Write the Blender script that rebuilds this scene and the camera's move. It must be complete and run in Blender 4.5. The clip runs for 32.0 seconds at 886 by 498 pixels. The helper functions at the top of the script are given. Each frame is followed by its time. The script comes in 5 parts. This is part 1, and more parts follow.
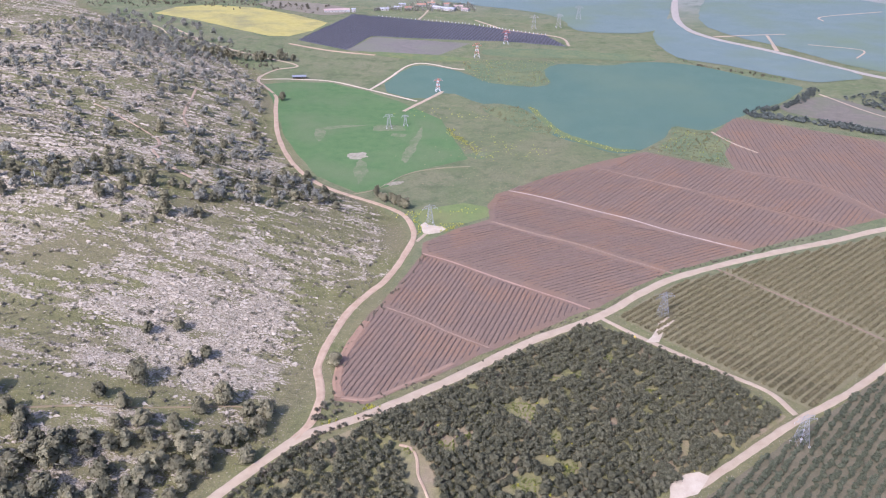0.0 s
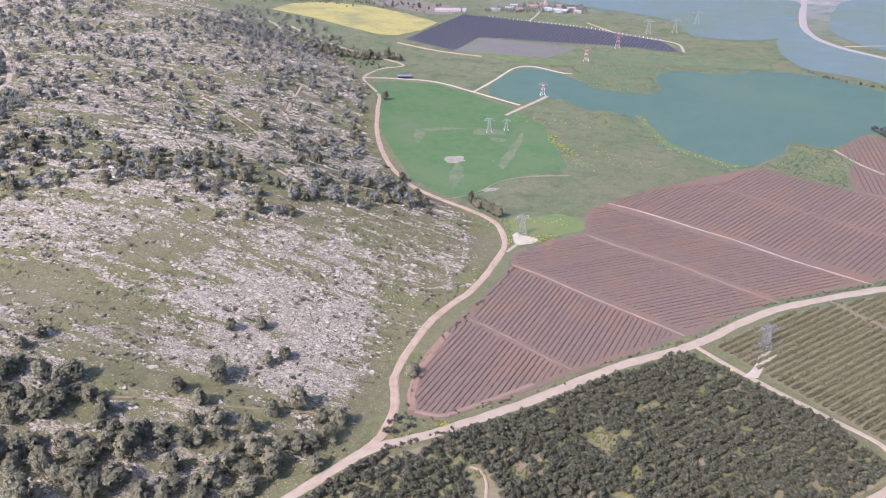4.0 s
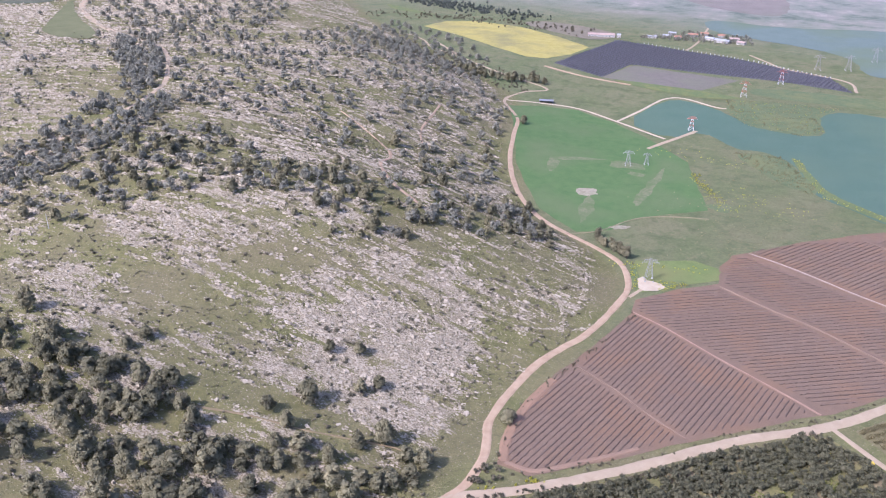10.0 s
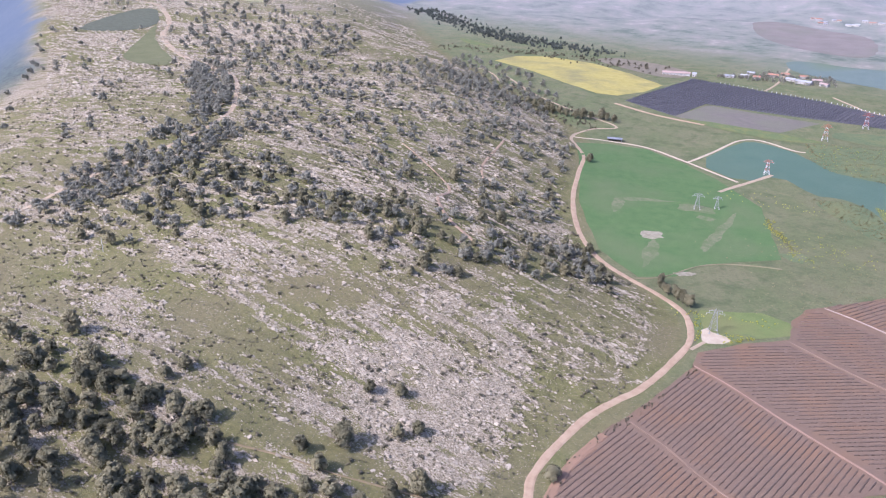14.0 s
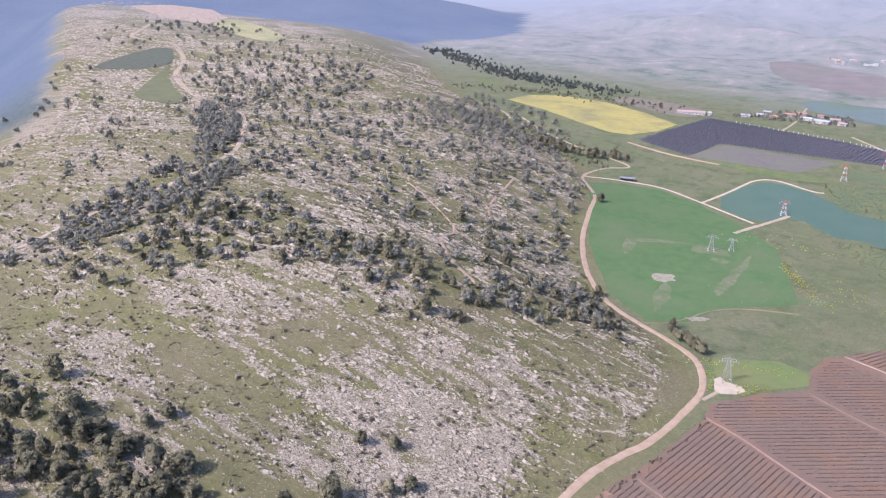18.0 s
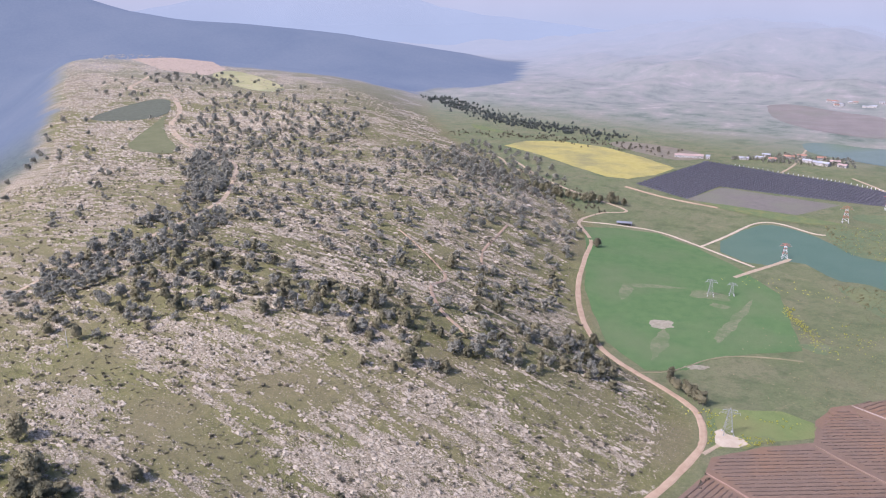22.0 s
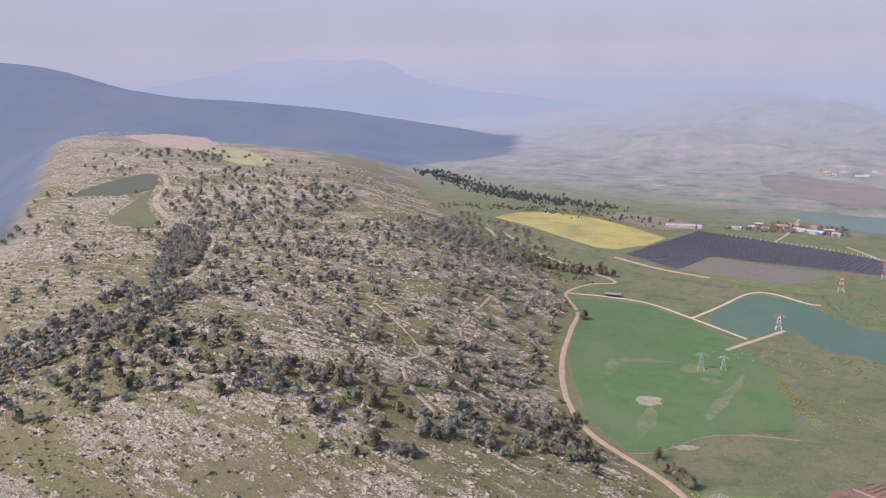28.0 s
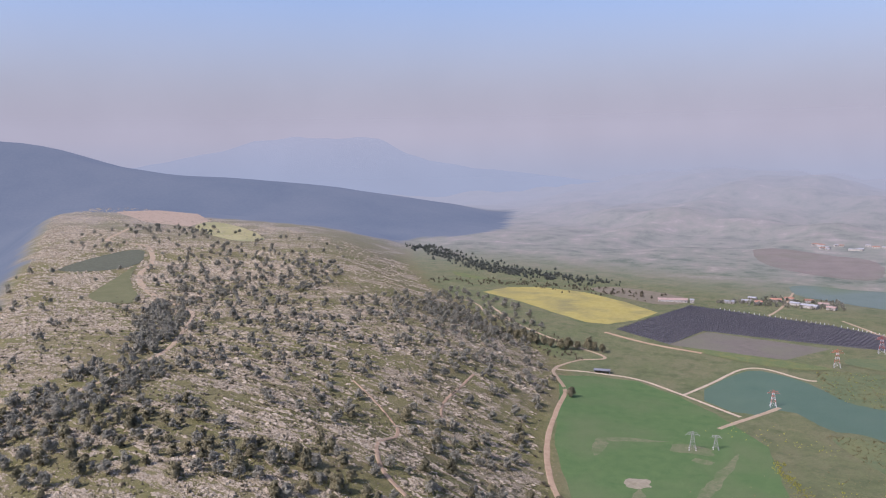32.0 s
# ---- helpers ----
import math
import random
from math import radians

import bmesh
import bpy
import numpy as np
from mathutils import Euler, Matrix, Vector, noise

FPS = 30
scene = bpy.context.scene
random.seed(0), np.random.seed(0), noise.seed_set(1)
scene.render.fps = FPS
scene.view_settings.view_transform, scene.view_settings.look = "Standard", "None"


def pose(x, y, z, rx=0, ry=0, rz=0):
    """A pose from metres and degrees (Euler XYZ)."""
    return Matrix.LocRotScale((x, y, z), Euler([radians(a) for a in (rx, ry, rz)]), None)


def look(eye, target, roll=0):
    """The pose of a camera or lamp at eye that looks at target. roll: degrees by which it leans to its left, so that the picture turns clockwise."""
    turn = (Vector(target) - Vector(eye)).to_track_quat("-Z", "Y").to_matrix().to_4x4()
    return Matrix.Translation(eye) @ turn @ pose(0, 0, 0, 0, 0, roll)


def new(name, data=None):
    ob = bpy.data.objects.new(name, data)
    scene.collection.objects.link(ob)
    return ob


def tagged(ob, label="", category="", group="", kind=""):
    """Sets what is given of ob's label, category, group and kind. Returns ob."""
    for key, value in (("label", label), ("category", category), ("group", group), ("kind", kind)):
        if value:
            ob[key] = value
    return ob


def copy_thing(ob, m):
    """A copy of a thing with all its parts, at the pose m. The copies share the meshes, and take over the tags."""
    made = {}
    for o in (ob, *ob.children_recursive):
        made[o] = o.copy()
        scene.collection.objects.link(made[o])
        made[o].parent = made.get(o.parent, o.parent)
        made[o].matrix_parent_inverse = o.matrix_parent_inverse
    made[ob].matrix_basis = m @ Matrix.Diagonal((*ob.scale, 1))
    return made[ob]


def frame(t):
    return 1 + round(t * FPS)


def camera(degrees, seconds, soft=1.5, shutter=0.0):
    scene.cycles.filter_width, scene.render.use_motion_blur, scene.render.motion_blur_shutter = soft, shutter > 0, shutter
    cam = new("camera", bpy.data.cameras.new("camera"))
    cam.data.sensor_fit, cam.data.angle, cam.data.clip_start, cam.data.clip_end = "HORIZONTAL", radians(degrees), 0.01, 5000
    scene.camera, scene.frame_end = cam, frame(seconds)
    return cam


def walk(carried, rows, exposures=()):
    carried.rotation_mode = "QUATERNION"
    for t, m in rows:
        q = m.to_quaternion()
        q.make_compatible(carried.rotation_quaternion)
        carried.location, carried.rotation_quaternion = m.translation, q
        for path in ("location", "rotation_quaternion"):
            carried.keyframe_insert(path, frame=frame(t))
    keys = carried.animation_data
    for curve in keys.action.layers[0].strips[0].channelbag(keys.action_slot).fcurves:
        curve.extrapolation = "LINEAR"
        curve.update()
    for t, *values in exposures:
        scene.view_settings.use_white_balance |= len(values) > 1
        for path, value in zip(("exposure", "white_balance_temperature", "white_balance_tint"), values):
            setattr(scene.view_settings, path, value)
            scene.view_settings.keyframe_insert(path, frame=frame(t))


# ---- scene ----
cam = camera(57.41, 32.0, soft=1.1)
PATH = [
    (0, look((0.00, 0.00, 270.00), (-8.163, 88.876, 224.894), 0.386)),
    (1, look((1.73, 4.56, 270.09), (-9.319, 93.066, 224.868), 0.259)),
    (2, look((3.47, 9.16, 270.16), (-10.583, 97.183, 224.836), 0.134)),
    (3, look((5.20, 13.82, 270.16), (-11.958, 101.261, 224.784), 0.040)),
    (3.5, look((6.06, 16.20, 270.11), (-12.740, 103.325, 224.769), 0.028)),
    (5.5, look((9.38, 25.97, 269.73), (-16.973, 111.291, 224.724), 0.015)),
    (7, look((11.56, 33.42, 269.29), (-18.581, 117.598, 224.518), 0.173)),
    (8.5, look((13.30, 41.02, 268.71), (-20.240, 124.279, 224.621), 0.384)),
    (10, look((14.58, 48.79, 267.91), (-22.701, 130.847, 224.589), 0.492)),
    (11, look((15.18, 54.03, 267.24), (-24.559, 135.343, 224.711), 0.630)),
    (12, look((15.56, 59.32, 266.44), (-26.505, 139.923, 224.799), 0.700)),
    (13, look((15.74, 64.67, 265.52), (-28.576, 144.505, 224.757), 0.711)),
    (14, look((15.83, 70.09, 264.54), (-29.726, 149.719, 224.737), 0.709)),
    (14.5, look((15.85, 72.83, 264.03), (-30.114, 152.457, 224.696), 0.697)),
    (16.5, look((15.97, 83.90, 261.93), (-31.669, 163.541, 224.667), 0.638)),
    (17.5, look((16.15, 89.41, 260.78), (-32.027, 169.239, 224.638), 0.592)),
    (19, look((16.58, 97.52, 258.85), (-32.235, 177.859, 224.753), 0.313)),
    (20.5, look((17.08, 105.49, 256.77), (-32.338, 186.294, 224.717), -0.014)),
    (22, look((17.71, 113.39, 254.61), (-32.252, 194.652, 224.616), -0.310)),
    (23.5, look((18.50, 121.33, 252.40), (-31.886, 203.053, 224.421), -0.490)),
    (25, look((19.48, 129.46, 250.20), (-31.257, 211.637, 224.259), -0.653)),
    (25.5, look((19.87, 132.26, 249.47), (-30.968, 214.569, 224.169), -0.666)),
    (27.5, look((21.70, 143.79, 246.59), (-29.495, 226.750, 224.286), -0.768)),
    (28.5, look((22.62, 149.70, 245.16), (-28.759, 233.141, 225.219), -0.837)),
    (30, look((23.99, 158.71, 243.02), (-27.629, 242.770, 226.607), -0.901)),
    (31, look((24.88, 164.73, 241.60), (-26.831, 249.147, 227.460), -0.947)),
    (32, look((25.76, 170.76, 240.18), (-26.029, 255.468, 228.288), -0.960)),
]
walk(cam, PATH, [(0, 1.0, 5400, 26), (13, 0.97, 5430, 26), (22, 0.82, 5680, 25), (28, 0.57, 5900, 24), (32, 0.41, 5950, 24)])

# ---------------------------------------------------------------- sky, sun
SUN_ELEV, SUN_AZ = 44.0, -148.0   # degrees; azimuth clockwise from +y (negative: to the west)
world = bpy.data.worlds.new("sky")
scene.world = world
world.use_nodes = True
wt = world.node_tree
sky = wt.nodes.new("ShaderNodeTexSky")
sky.sky_type, sky.sun_disc = "NISHITA", False
sky.sun_elevation, sky.sun_rotation = radians(SUN_ELEV), radians(SUN_AZ)
sky.air_density, sky.dust_density, sky.ozone_density, sky.altitude = 1.0, 3.5, 4.0, 0
wt.links.new(sky.outputs[0], wt.nodes["Background"].inputs[0])
wt.nodes["Background"].inputs[1].default_value = 0.15
sun = new("sun", bpy.data.lights.new("sun", "SUN"))
sun.data.energy, sun.data.angle, sun.data.color = 2.8, radians(0.8), (1.0, 0.92, 0.81)
_az, _el = radians(SUN_AZ), radians(SUN_ELEV)
sun.matrix_world = look((math.sin(_az) * math.cos(_el) * 900, math.cos(_az) * math.cos(_el) * 900, math.sin(_el) * 900), (0, 0, 0))

# -- terrain form --
FOOT_Y = [-400, 150, 269, 312, 382, 430, 480, 531, 575, 610, 645, 690, 800, 925, 990, 1170, 1400, 1700, 2200]
FOOT_X = [-330, -200, -140, -106, -106, -98, -82, -76, -86, -116, -170, -200, -255, -288, -320, -520, -760, -1000, -1300]
KNOLLS = [(-200, 330, -6.7, 95), (-300, 330, -4, 95), (-430, 330, -5.6, 95), (-300, 480, 8.7, 95), (-420, 480, 6, 95), (-580, 680, 12.3, 170),
          (-400, 620, -6.8, 95), (-290, 640, -4.4, 95), (-330, 790, 7.3, 95), (-480, 850, 3.6, 170), (-650, 1000, -13.5, 170),
          (-520, 1170, 14, 170), (-180, 960, -6.1, 95), (-80, 940, 2.9, 95), (-150, 730, -2, 95), (-100, 320, 3.4, 60), (-900, 620, -9, 170), (-620, 280, -30, 170)]
CREST_S = [-110, -27, 109, 304, 502, 702, 905, 1111, 1319, 1422, 1526, 1631, 1738, 2000, 2600]
CREST_Z = [0, 12, 50, 87, 124, 146, 163, 177, 210, 242, 273, 295, 305, 318, 325]
FAR_HILLS = [(-650, 3300, 95, 420), (-150, 2950, 45, 300), (-1050, 2850, 8, 230), (-900, 4300, 110, 600), (300, 4000, 15, 600), (1200, 3900, 15, 700)]


def smooth(a, b, v):
    v = np.clip((v - a) / (b - a), 0, 1)
    return v * v * (3 - 2 * v)


def land(x, y):
    """The height of the ground."""
    x, y = np.asarray(x, float), np.asarray(y, float)
    d = np.maximum(np.interp(y, FOOT_Y, FOOT_X) - x, 0)
    z = 60 * (1 - np.exp(-(d / 170.0) ** 1.5))
    for cx, cy, h, s in KNOLLS:
        z = z + h * np.exp(-((x - cx) ** 2 + (y - cy) ** 2) / (2 * s * s))
    # the spine runs from the near crest towards the bare plateau; its far flank falls away
    ux, uy = -0.81, 0.586
    e = (x + 600) * -uy + (y - 600) * ux
    a = (x + 600) * ux + (y - 600) * uy
    z = z + 34 * smooth(500, 1500, a) * np.exp(-(e / 330.0) ** 2) * (1 - smooth(1900, 2500, a))
    z = z * (1 - smooth(70, 300, e) * smooth(-100, 200, a)) * (1 - smooth(1900, 2600, a))
    z = z - 55 * smooth(100, 420, e) * smooth(100, 500, a)
    # the wooded ridge behind
    bx, by = -0.902, -0.431
    rx, ry = x + 1300, y - 2600
    s, c = rx * bx + ry * by, rx * by - ry * bx
    z = z * (1 - smooth(-500, -150, s) * smooth(-700, -480, c)) + np.interp(s, CREST_S, CREST_Z) * np.exp(-(c / 430.0) ** 2)
    far = smooth(1900, 2600, np.hypot(x, y)) * (1 - 0.9 * smooth(-420, -140, s) * np.exp(-(c / 900.0) ** 2)) * (1 - np.exp(-(e / 500.0) ** 2) * (1 - smooth(2000, 2600, a)))
    z = z + far * (24 * np.sin(x / 150 + 1.3 * np.sin(y / 210)) * np.sin(y / 130 + 0.8 * np.sin(x / 170)) + 12 * np.sin(x / 61 + y / 83) * np.sin(y / 57 - x / 95))
    for cx, cy, h, w in FAR_HILLS:
        z = z + h * np.exp(-((x - cx) ** 2 + (y - cy) ** 2) / (2 * w * w))
    return z
# -- end terrain form --

# ---------------------------------------------------------------- small tools
RNG = np.random.default_rng(7)


class Lattice:
    """Smooth value noise on the plan, for where rock, grass and trees lie."""

    def __init__(self, seed):
        self.t = np.random.default_rng(seed).random((256, 256))

    def __call__(self, x, y):
        x, y = np.asarray(x, float), np.asarray(y, float)
        i, j = np.floor(x).astype(int), np.floor(y).astype(int)
        u, v = x - i, y - j
        u, v = u * u * (3 - 2 * u), v * v * (3 - 2 * v)
        t = self.t
        a, b = t[i % 256, j % 256], t[(i + 1) % 256, j % 256]
        c, d = t[i % 256, (j + 1) % 256], t[(i + 1) % 256, (j + 1) % 256]
        return (a * (1 - u) + b * u) * (1 - v) + (c * (1 - u) + d * u) * v

    def fbm(self, x, y, n=4):
        s, w, k = 0, 0, 1.0
        for o in range(n):
            s, w = s + k * self(x * 2 ** o + 17 * o, y * 2 ** o + 31 * o), w + k
            k *= 0.5
        return s / w


NZ = Lattice(3)


def mesh_from(name, verts, faces, smooth_shade=False):
    me = bpy.data.meshes.new(name)
    me.from_pydata([tuple(v) for v in verts], [], [tuple(f) for f in faces])
    if smooth_shade:
        me.polygons.foreach_set("use_smooth", [True] * len(me.polygons))
    return me


def big_mesh(name, verts, tris, smooth_shade=False):
    """A mesh from numpy arrays of places and triangles."""
    verts, tris = np.asarray(verts, np.float32), np.asarray(tris, np.int32)
    me = bpy.data.meshes.new(name)
    me.vertices.add(len(verts))
    me.vertices.foreach_set("co", verts.ravel())
    me.loops.add(tris.size)
    me.loops.foreach_set("vertex_index", tris.ravel())
    me.polygons.add(len(tris))
    n = tris.shape[1]
    me.polygons.foreach_set("loop_start", np.arange(0, tris.size, n, dtype=np.int32))
    me.polygons.foreach_set("use_smooth", np.full(len(tris), smooth_shade))
    me.update(calc_edges=True)
    me.validate()
    return me


def thing(name, me, mat, label="", category="", group="", kind=""):
    ob = new(name, me)
    if me is not None and mat is not None and not me.materials:
        me.materials.append(mat)
    return tagged(ob, label, category, group, kind)


def part(name, me, mat, parent, label=""):
    """One mesh object under a thing or a part; me is a mesh or a bmesh."""
    if isinstance(me, bmesh.types.BMesh):
        bm, me = me, bpy.data.meshes.new(name)
        bm.to_mesh(me)
        bm.free()
    if mat is not None and not me.materials:
        me.materials.append(mat)
    ob = new(name, me)
    ob.parent = parent
    return tagged(ob, label)


def smoothed(pts, step=4.0):
    """A Catmull-Rom line through plan points, in even steps."""
    p = np.array(pts, float)
    p = np.vstack([2 * p[0] - p[1], p, 2 * p[-1] - p[-2]])
    out = []
    for i in range(1, len(p) - 2):
        n = max(2, int(np.linalg.norm(p[i + 1] - p[i]) / step))
        for u in np.arange(n) / n:
            a, b, c, d = p[i - 1], p[i], p[i + 1], p[i + 2]
            out.append(0.5 * (2 * b + (c - a) * u + (2 * a - 5 * b + 4 * c - d) * u ** 2 + (3 * b - a - 3 * c + d) * u ** 3))
    out.append(p[-2])
    return np.array(out)


def ribbon(pts, width, lift=0.22, ragged=0.5, step=3.0, cols=6):
    """A strip draped over the ground along plan points, with uneven edges and a slightly hollow crown."""
    c = smoothed(pts, step)
    g = np.gradient(c, axis=0)
    g /= np.linalg.norm(g, axis=1)[:, None]
    n = np.stack([-g[:, 1], g[:, 0]], 1)
    s = np.cumsum(np.r_[0, np.linalg.norm(np.diff(c, axis=0), axis=1)])
    wl = width / 2 + ragged * (NZ.fbm(s / 9 + pts[0][0], s * 0 + 3.3) - 0.5) * 2
    wr = width / 2 + ragged * (NZ.fbm(s / 9 + pts[0][1], s * 0 + 8.7) - 0.5) * 2
    rows, faces = [], []
    for k in range(cols + 1):
        f = k / cols
        q = c + n * (wl * (1 - f) - wr * f)[:, None]
        edge = 1 - abs(2 * f - 1)
        z = land(q[:, 0], q[:, 1]) + lift * min(1, 0.25 + edge * 3) - 0.05 * np.cos(4 * math.pi * f)
        rows.append(np.column_stack([q, z]))
    v = np.stack(rows, 1).reshape(-1, 3)
    m = cols + 1
    i = np.arange(len(c) - 1)[:, None] * m + np.arange(cols)[None]
    i = i.ravel()
    return v, np.stack([i, i + 1, i + 1 + m, i + m], 1)


def field_mesh(name, poly, lift=0.12, cell=16.0, wobble=0.0, rounds=0):
    """A draped sheet over a plan outline, cut on a grid so that it follows the ground."""
    p = np.array(poly, float)
    for _ in range(rounds):
        nxt = np.roll(p, -1, 0)
        p = np.stack([p * 0.75 + nxt * 0.25, p * 0.25 + nxt * 0.75], 1).reshape(-1, 2)
    if wobble:
        q = np.vstack([p, p[:1]])
        out = []
        for a, b in zip(q[:-1], q[1:]):
            k = max(1, int(np.linalg.norm(b - a) / 6))
            for u in np.arange(k) / k:
                out.append(a + (b - a) * u)
        p = np.array(out)
        p = p + wobble * 2 * (np.stack([NZ.fbm(p[:, 0] / 14, p[:, 1] / 14), NZ.fbm(p[:, 0] / 14 + 50, p[:, 1] / 14)], 1) - 0.5)
    bm = bmesh.new()
    bm.faces.new([bm.verts.new((x, y, 0)) for x, y in p])
    bmesh.ops.triangulate(bm, faces=bm.faces[:])
    for ax in (0, 1):
        lo, hi = p[:, ax].min(), p[:, ax].max()
        for v in np.arange(math.ceil(lo / cell) * cell, hi, cell):
            no = (1, 0, 0) if ax == 0 else (0, 1, 0)
            co = (v, 0, 0) if ax == 0 else (0, v, 0)
            bmesh.ops.bisect_plane(bm, geom=bm.verts[:] + bm.edges[:] + bm.faces[:], plane_co=co, plane_no=no)
    co = np.array([v.co[:] for v in bm.verts])
    z = land(co[:, 0], co[:, 1]) + lift
    for v, h in zip(bm.verts, z):
        v.co.z = h
    for f in bm.faces:
        if f.normal.z < 0:
            f.normal_flip()
    bmesh.ops.recalc_face_normals(bm, faces=bm.faces[:])
    me = bpy.data.meshes.new(name)
    bm.to_mesh(me)
    bm.free()
    return me


def inside(poly, x, y):
    p = np.array(poly, float)
    r = np.zeros(np.shape(x), bool)
    for (x1, y1), (x2, y2) in zip(p, np.roll(p, -1, 0)):
        r ^= ((y1 > y) != (y2 > y)) & (x < (x2 - x1) * (y - y1) / (y2 - y1 + 1e-12) + x1)
    return r


# ---------------------------------------------------------------- materials
class Nodes:
    """Short notation for node materials."""

    def __init__(self, name, rough=0.9, spec=0.2):
        self.m = bpy.data.materials.new(name)
        self.m.use_nodes = True
        self.t = self.m.node_tree
        self.b = self.t.nodes["Principled BSDF"]
        self.b.inputs["Roughness"].default_value = rough
        self.b.inputs["Specular IOR Level"].default_value = spec
        self.p = self.t.nodes.new("ShaderNodeNewGeometry").outputs["Position"]

    def put(self, kind, **ins):
        n = self.t.nodes.new(kind)
        for k, v in ins.items():
            s = n.inputs[k.replace("_", " ")]
            if isinstance(v, bpy.types.NodeSocket):
                self.t.links.new(v, s)
            else:
                s.default_value = v
        return n

    def scaled(self, sx, sy=None, sz=None, rz=0.0):
        n = self.put("ShaderNodeMapping", Vector=self.p)
        n.inputs["Scale"].default_value = (sx, sy or sx, sz or sy or sx)
        n.inputs["Rotation"].default_value = (0, 0, radians(rz))
        return n.outputs[0]

    def noise(self, size, detail=5.0, rough=0.55, stretch=1.0, rz=0.0):
        v = self.scaled(1 / size, 1 / size / stretch, 1 / size, rz)
        return self.put("ShaderNodeTexNoise", Vector=v, Scale=1.0, Detail=detail, Roughness=rough).outputs["Fac"]

    def ramp(self, fac, *stops):
        n = self.t.nodes.new("ShaderNodeValToRGB")
        self.t.links.new(fac, n.inputs[0])
        e = n.color_ramp.elements
        while len(e) < len(stops):
            e.new(0.5)
        for s, (at, c) in zip(e, stops):
            s.position = at
            s.color = (*c, 1) if len(c) == 3 else c
        return n.outputs[0]

    def gate(self, fac, a, b):
        n = self.put("ShaderNodeMapRange", Value=fac, From_Min=a, From_Max=b)
        return n.outputs[0]

    def mix(self, fac, a, b):
        n = self.t.nodes.new("ShaderNodeMix")
        n.data_type = "RGBA"
        for s, v in ((n.inputs[0], fac), (n.inputs[6], a), (n.inputs[7], b)):
            if isinstance(v, bpy.types.NodeSocket):
                self.t.links.new(v, s)
            elif isinstance(v, (int, float)):
                s.default_value = v
            else:
                s.default_value = (*v, 1)
        return n.outputs[2]

    def maths(self, op, a, b=0.0):
        n = self.t.nodes.new("ShaderNodeMath")
        n.operation = op
        for s, v in zip(n.inputs, (a, b)):
            if isinstance(v, bpy.types.NodeSocket):
                self.t.links.new(v, s)
            else:
                s.default_value = v
        return n.outputs[0]

    def attr(self, name):
        n = self.t.nodes.new("ShaderNodeAttribute")
        n.attribute_name = name
        return n.outputs["Fac"]

    def done(self, colour, bump=None, depth=0.3):
        self.t.links.new(colour, self.b.inputs["Base Color"])
        if bump is not None:
            n = self.put("ShaderNodeBump", Height=bump, Distance=depth, Strength=0.8)
            self.t.links.new(n.outputs[0], self.b.inputs["Normal"])
        return self.m


def ground_like(name, dark, light, size=5.0, dry=None, bump=0.25):
    """Grassy or earthy ground with patches at two scales."""
    s = Nodes(name, 0.95, 0.1)
    c = s.mix(s.gate(s.noise(size, 6), 0.3, 0.7), dark, light)
    if dry:
        c = s.mix(s.gate(s.noise(size * 6, 4), 0.45, 0.7), c, dry)
    f = s.noise(0.7, 4, 0.6)
    c = s.mix(s.gate(f, 0.2, 0.8), s.mix(0.35, c, (0, 0, 0)), c)
    return s.done(c, f, bump)


GRASS, GRASS_LIGHT = (0.125, 0.122, 0.044), (0.205, 0.183, 0.078)


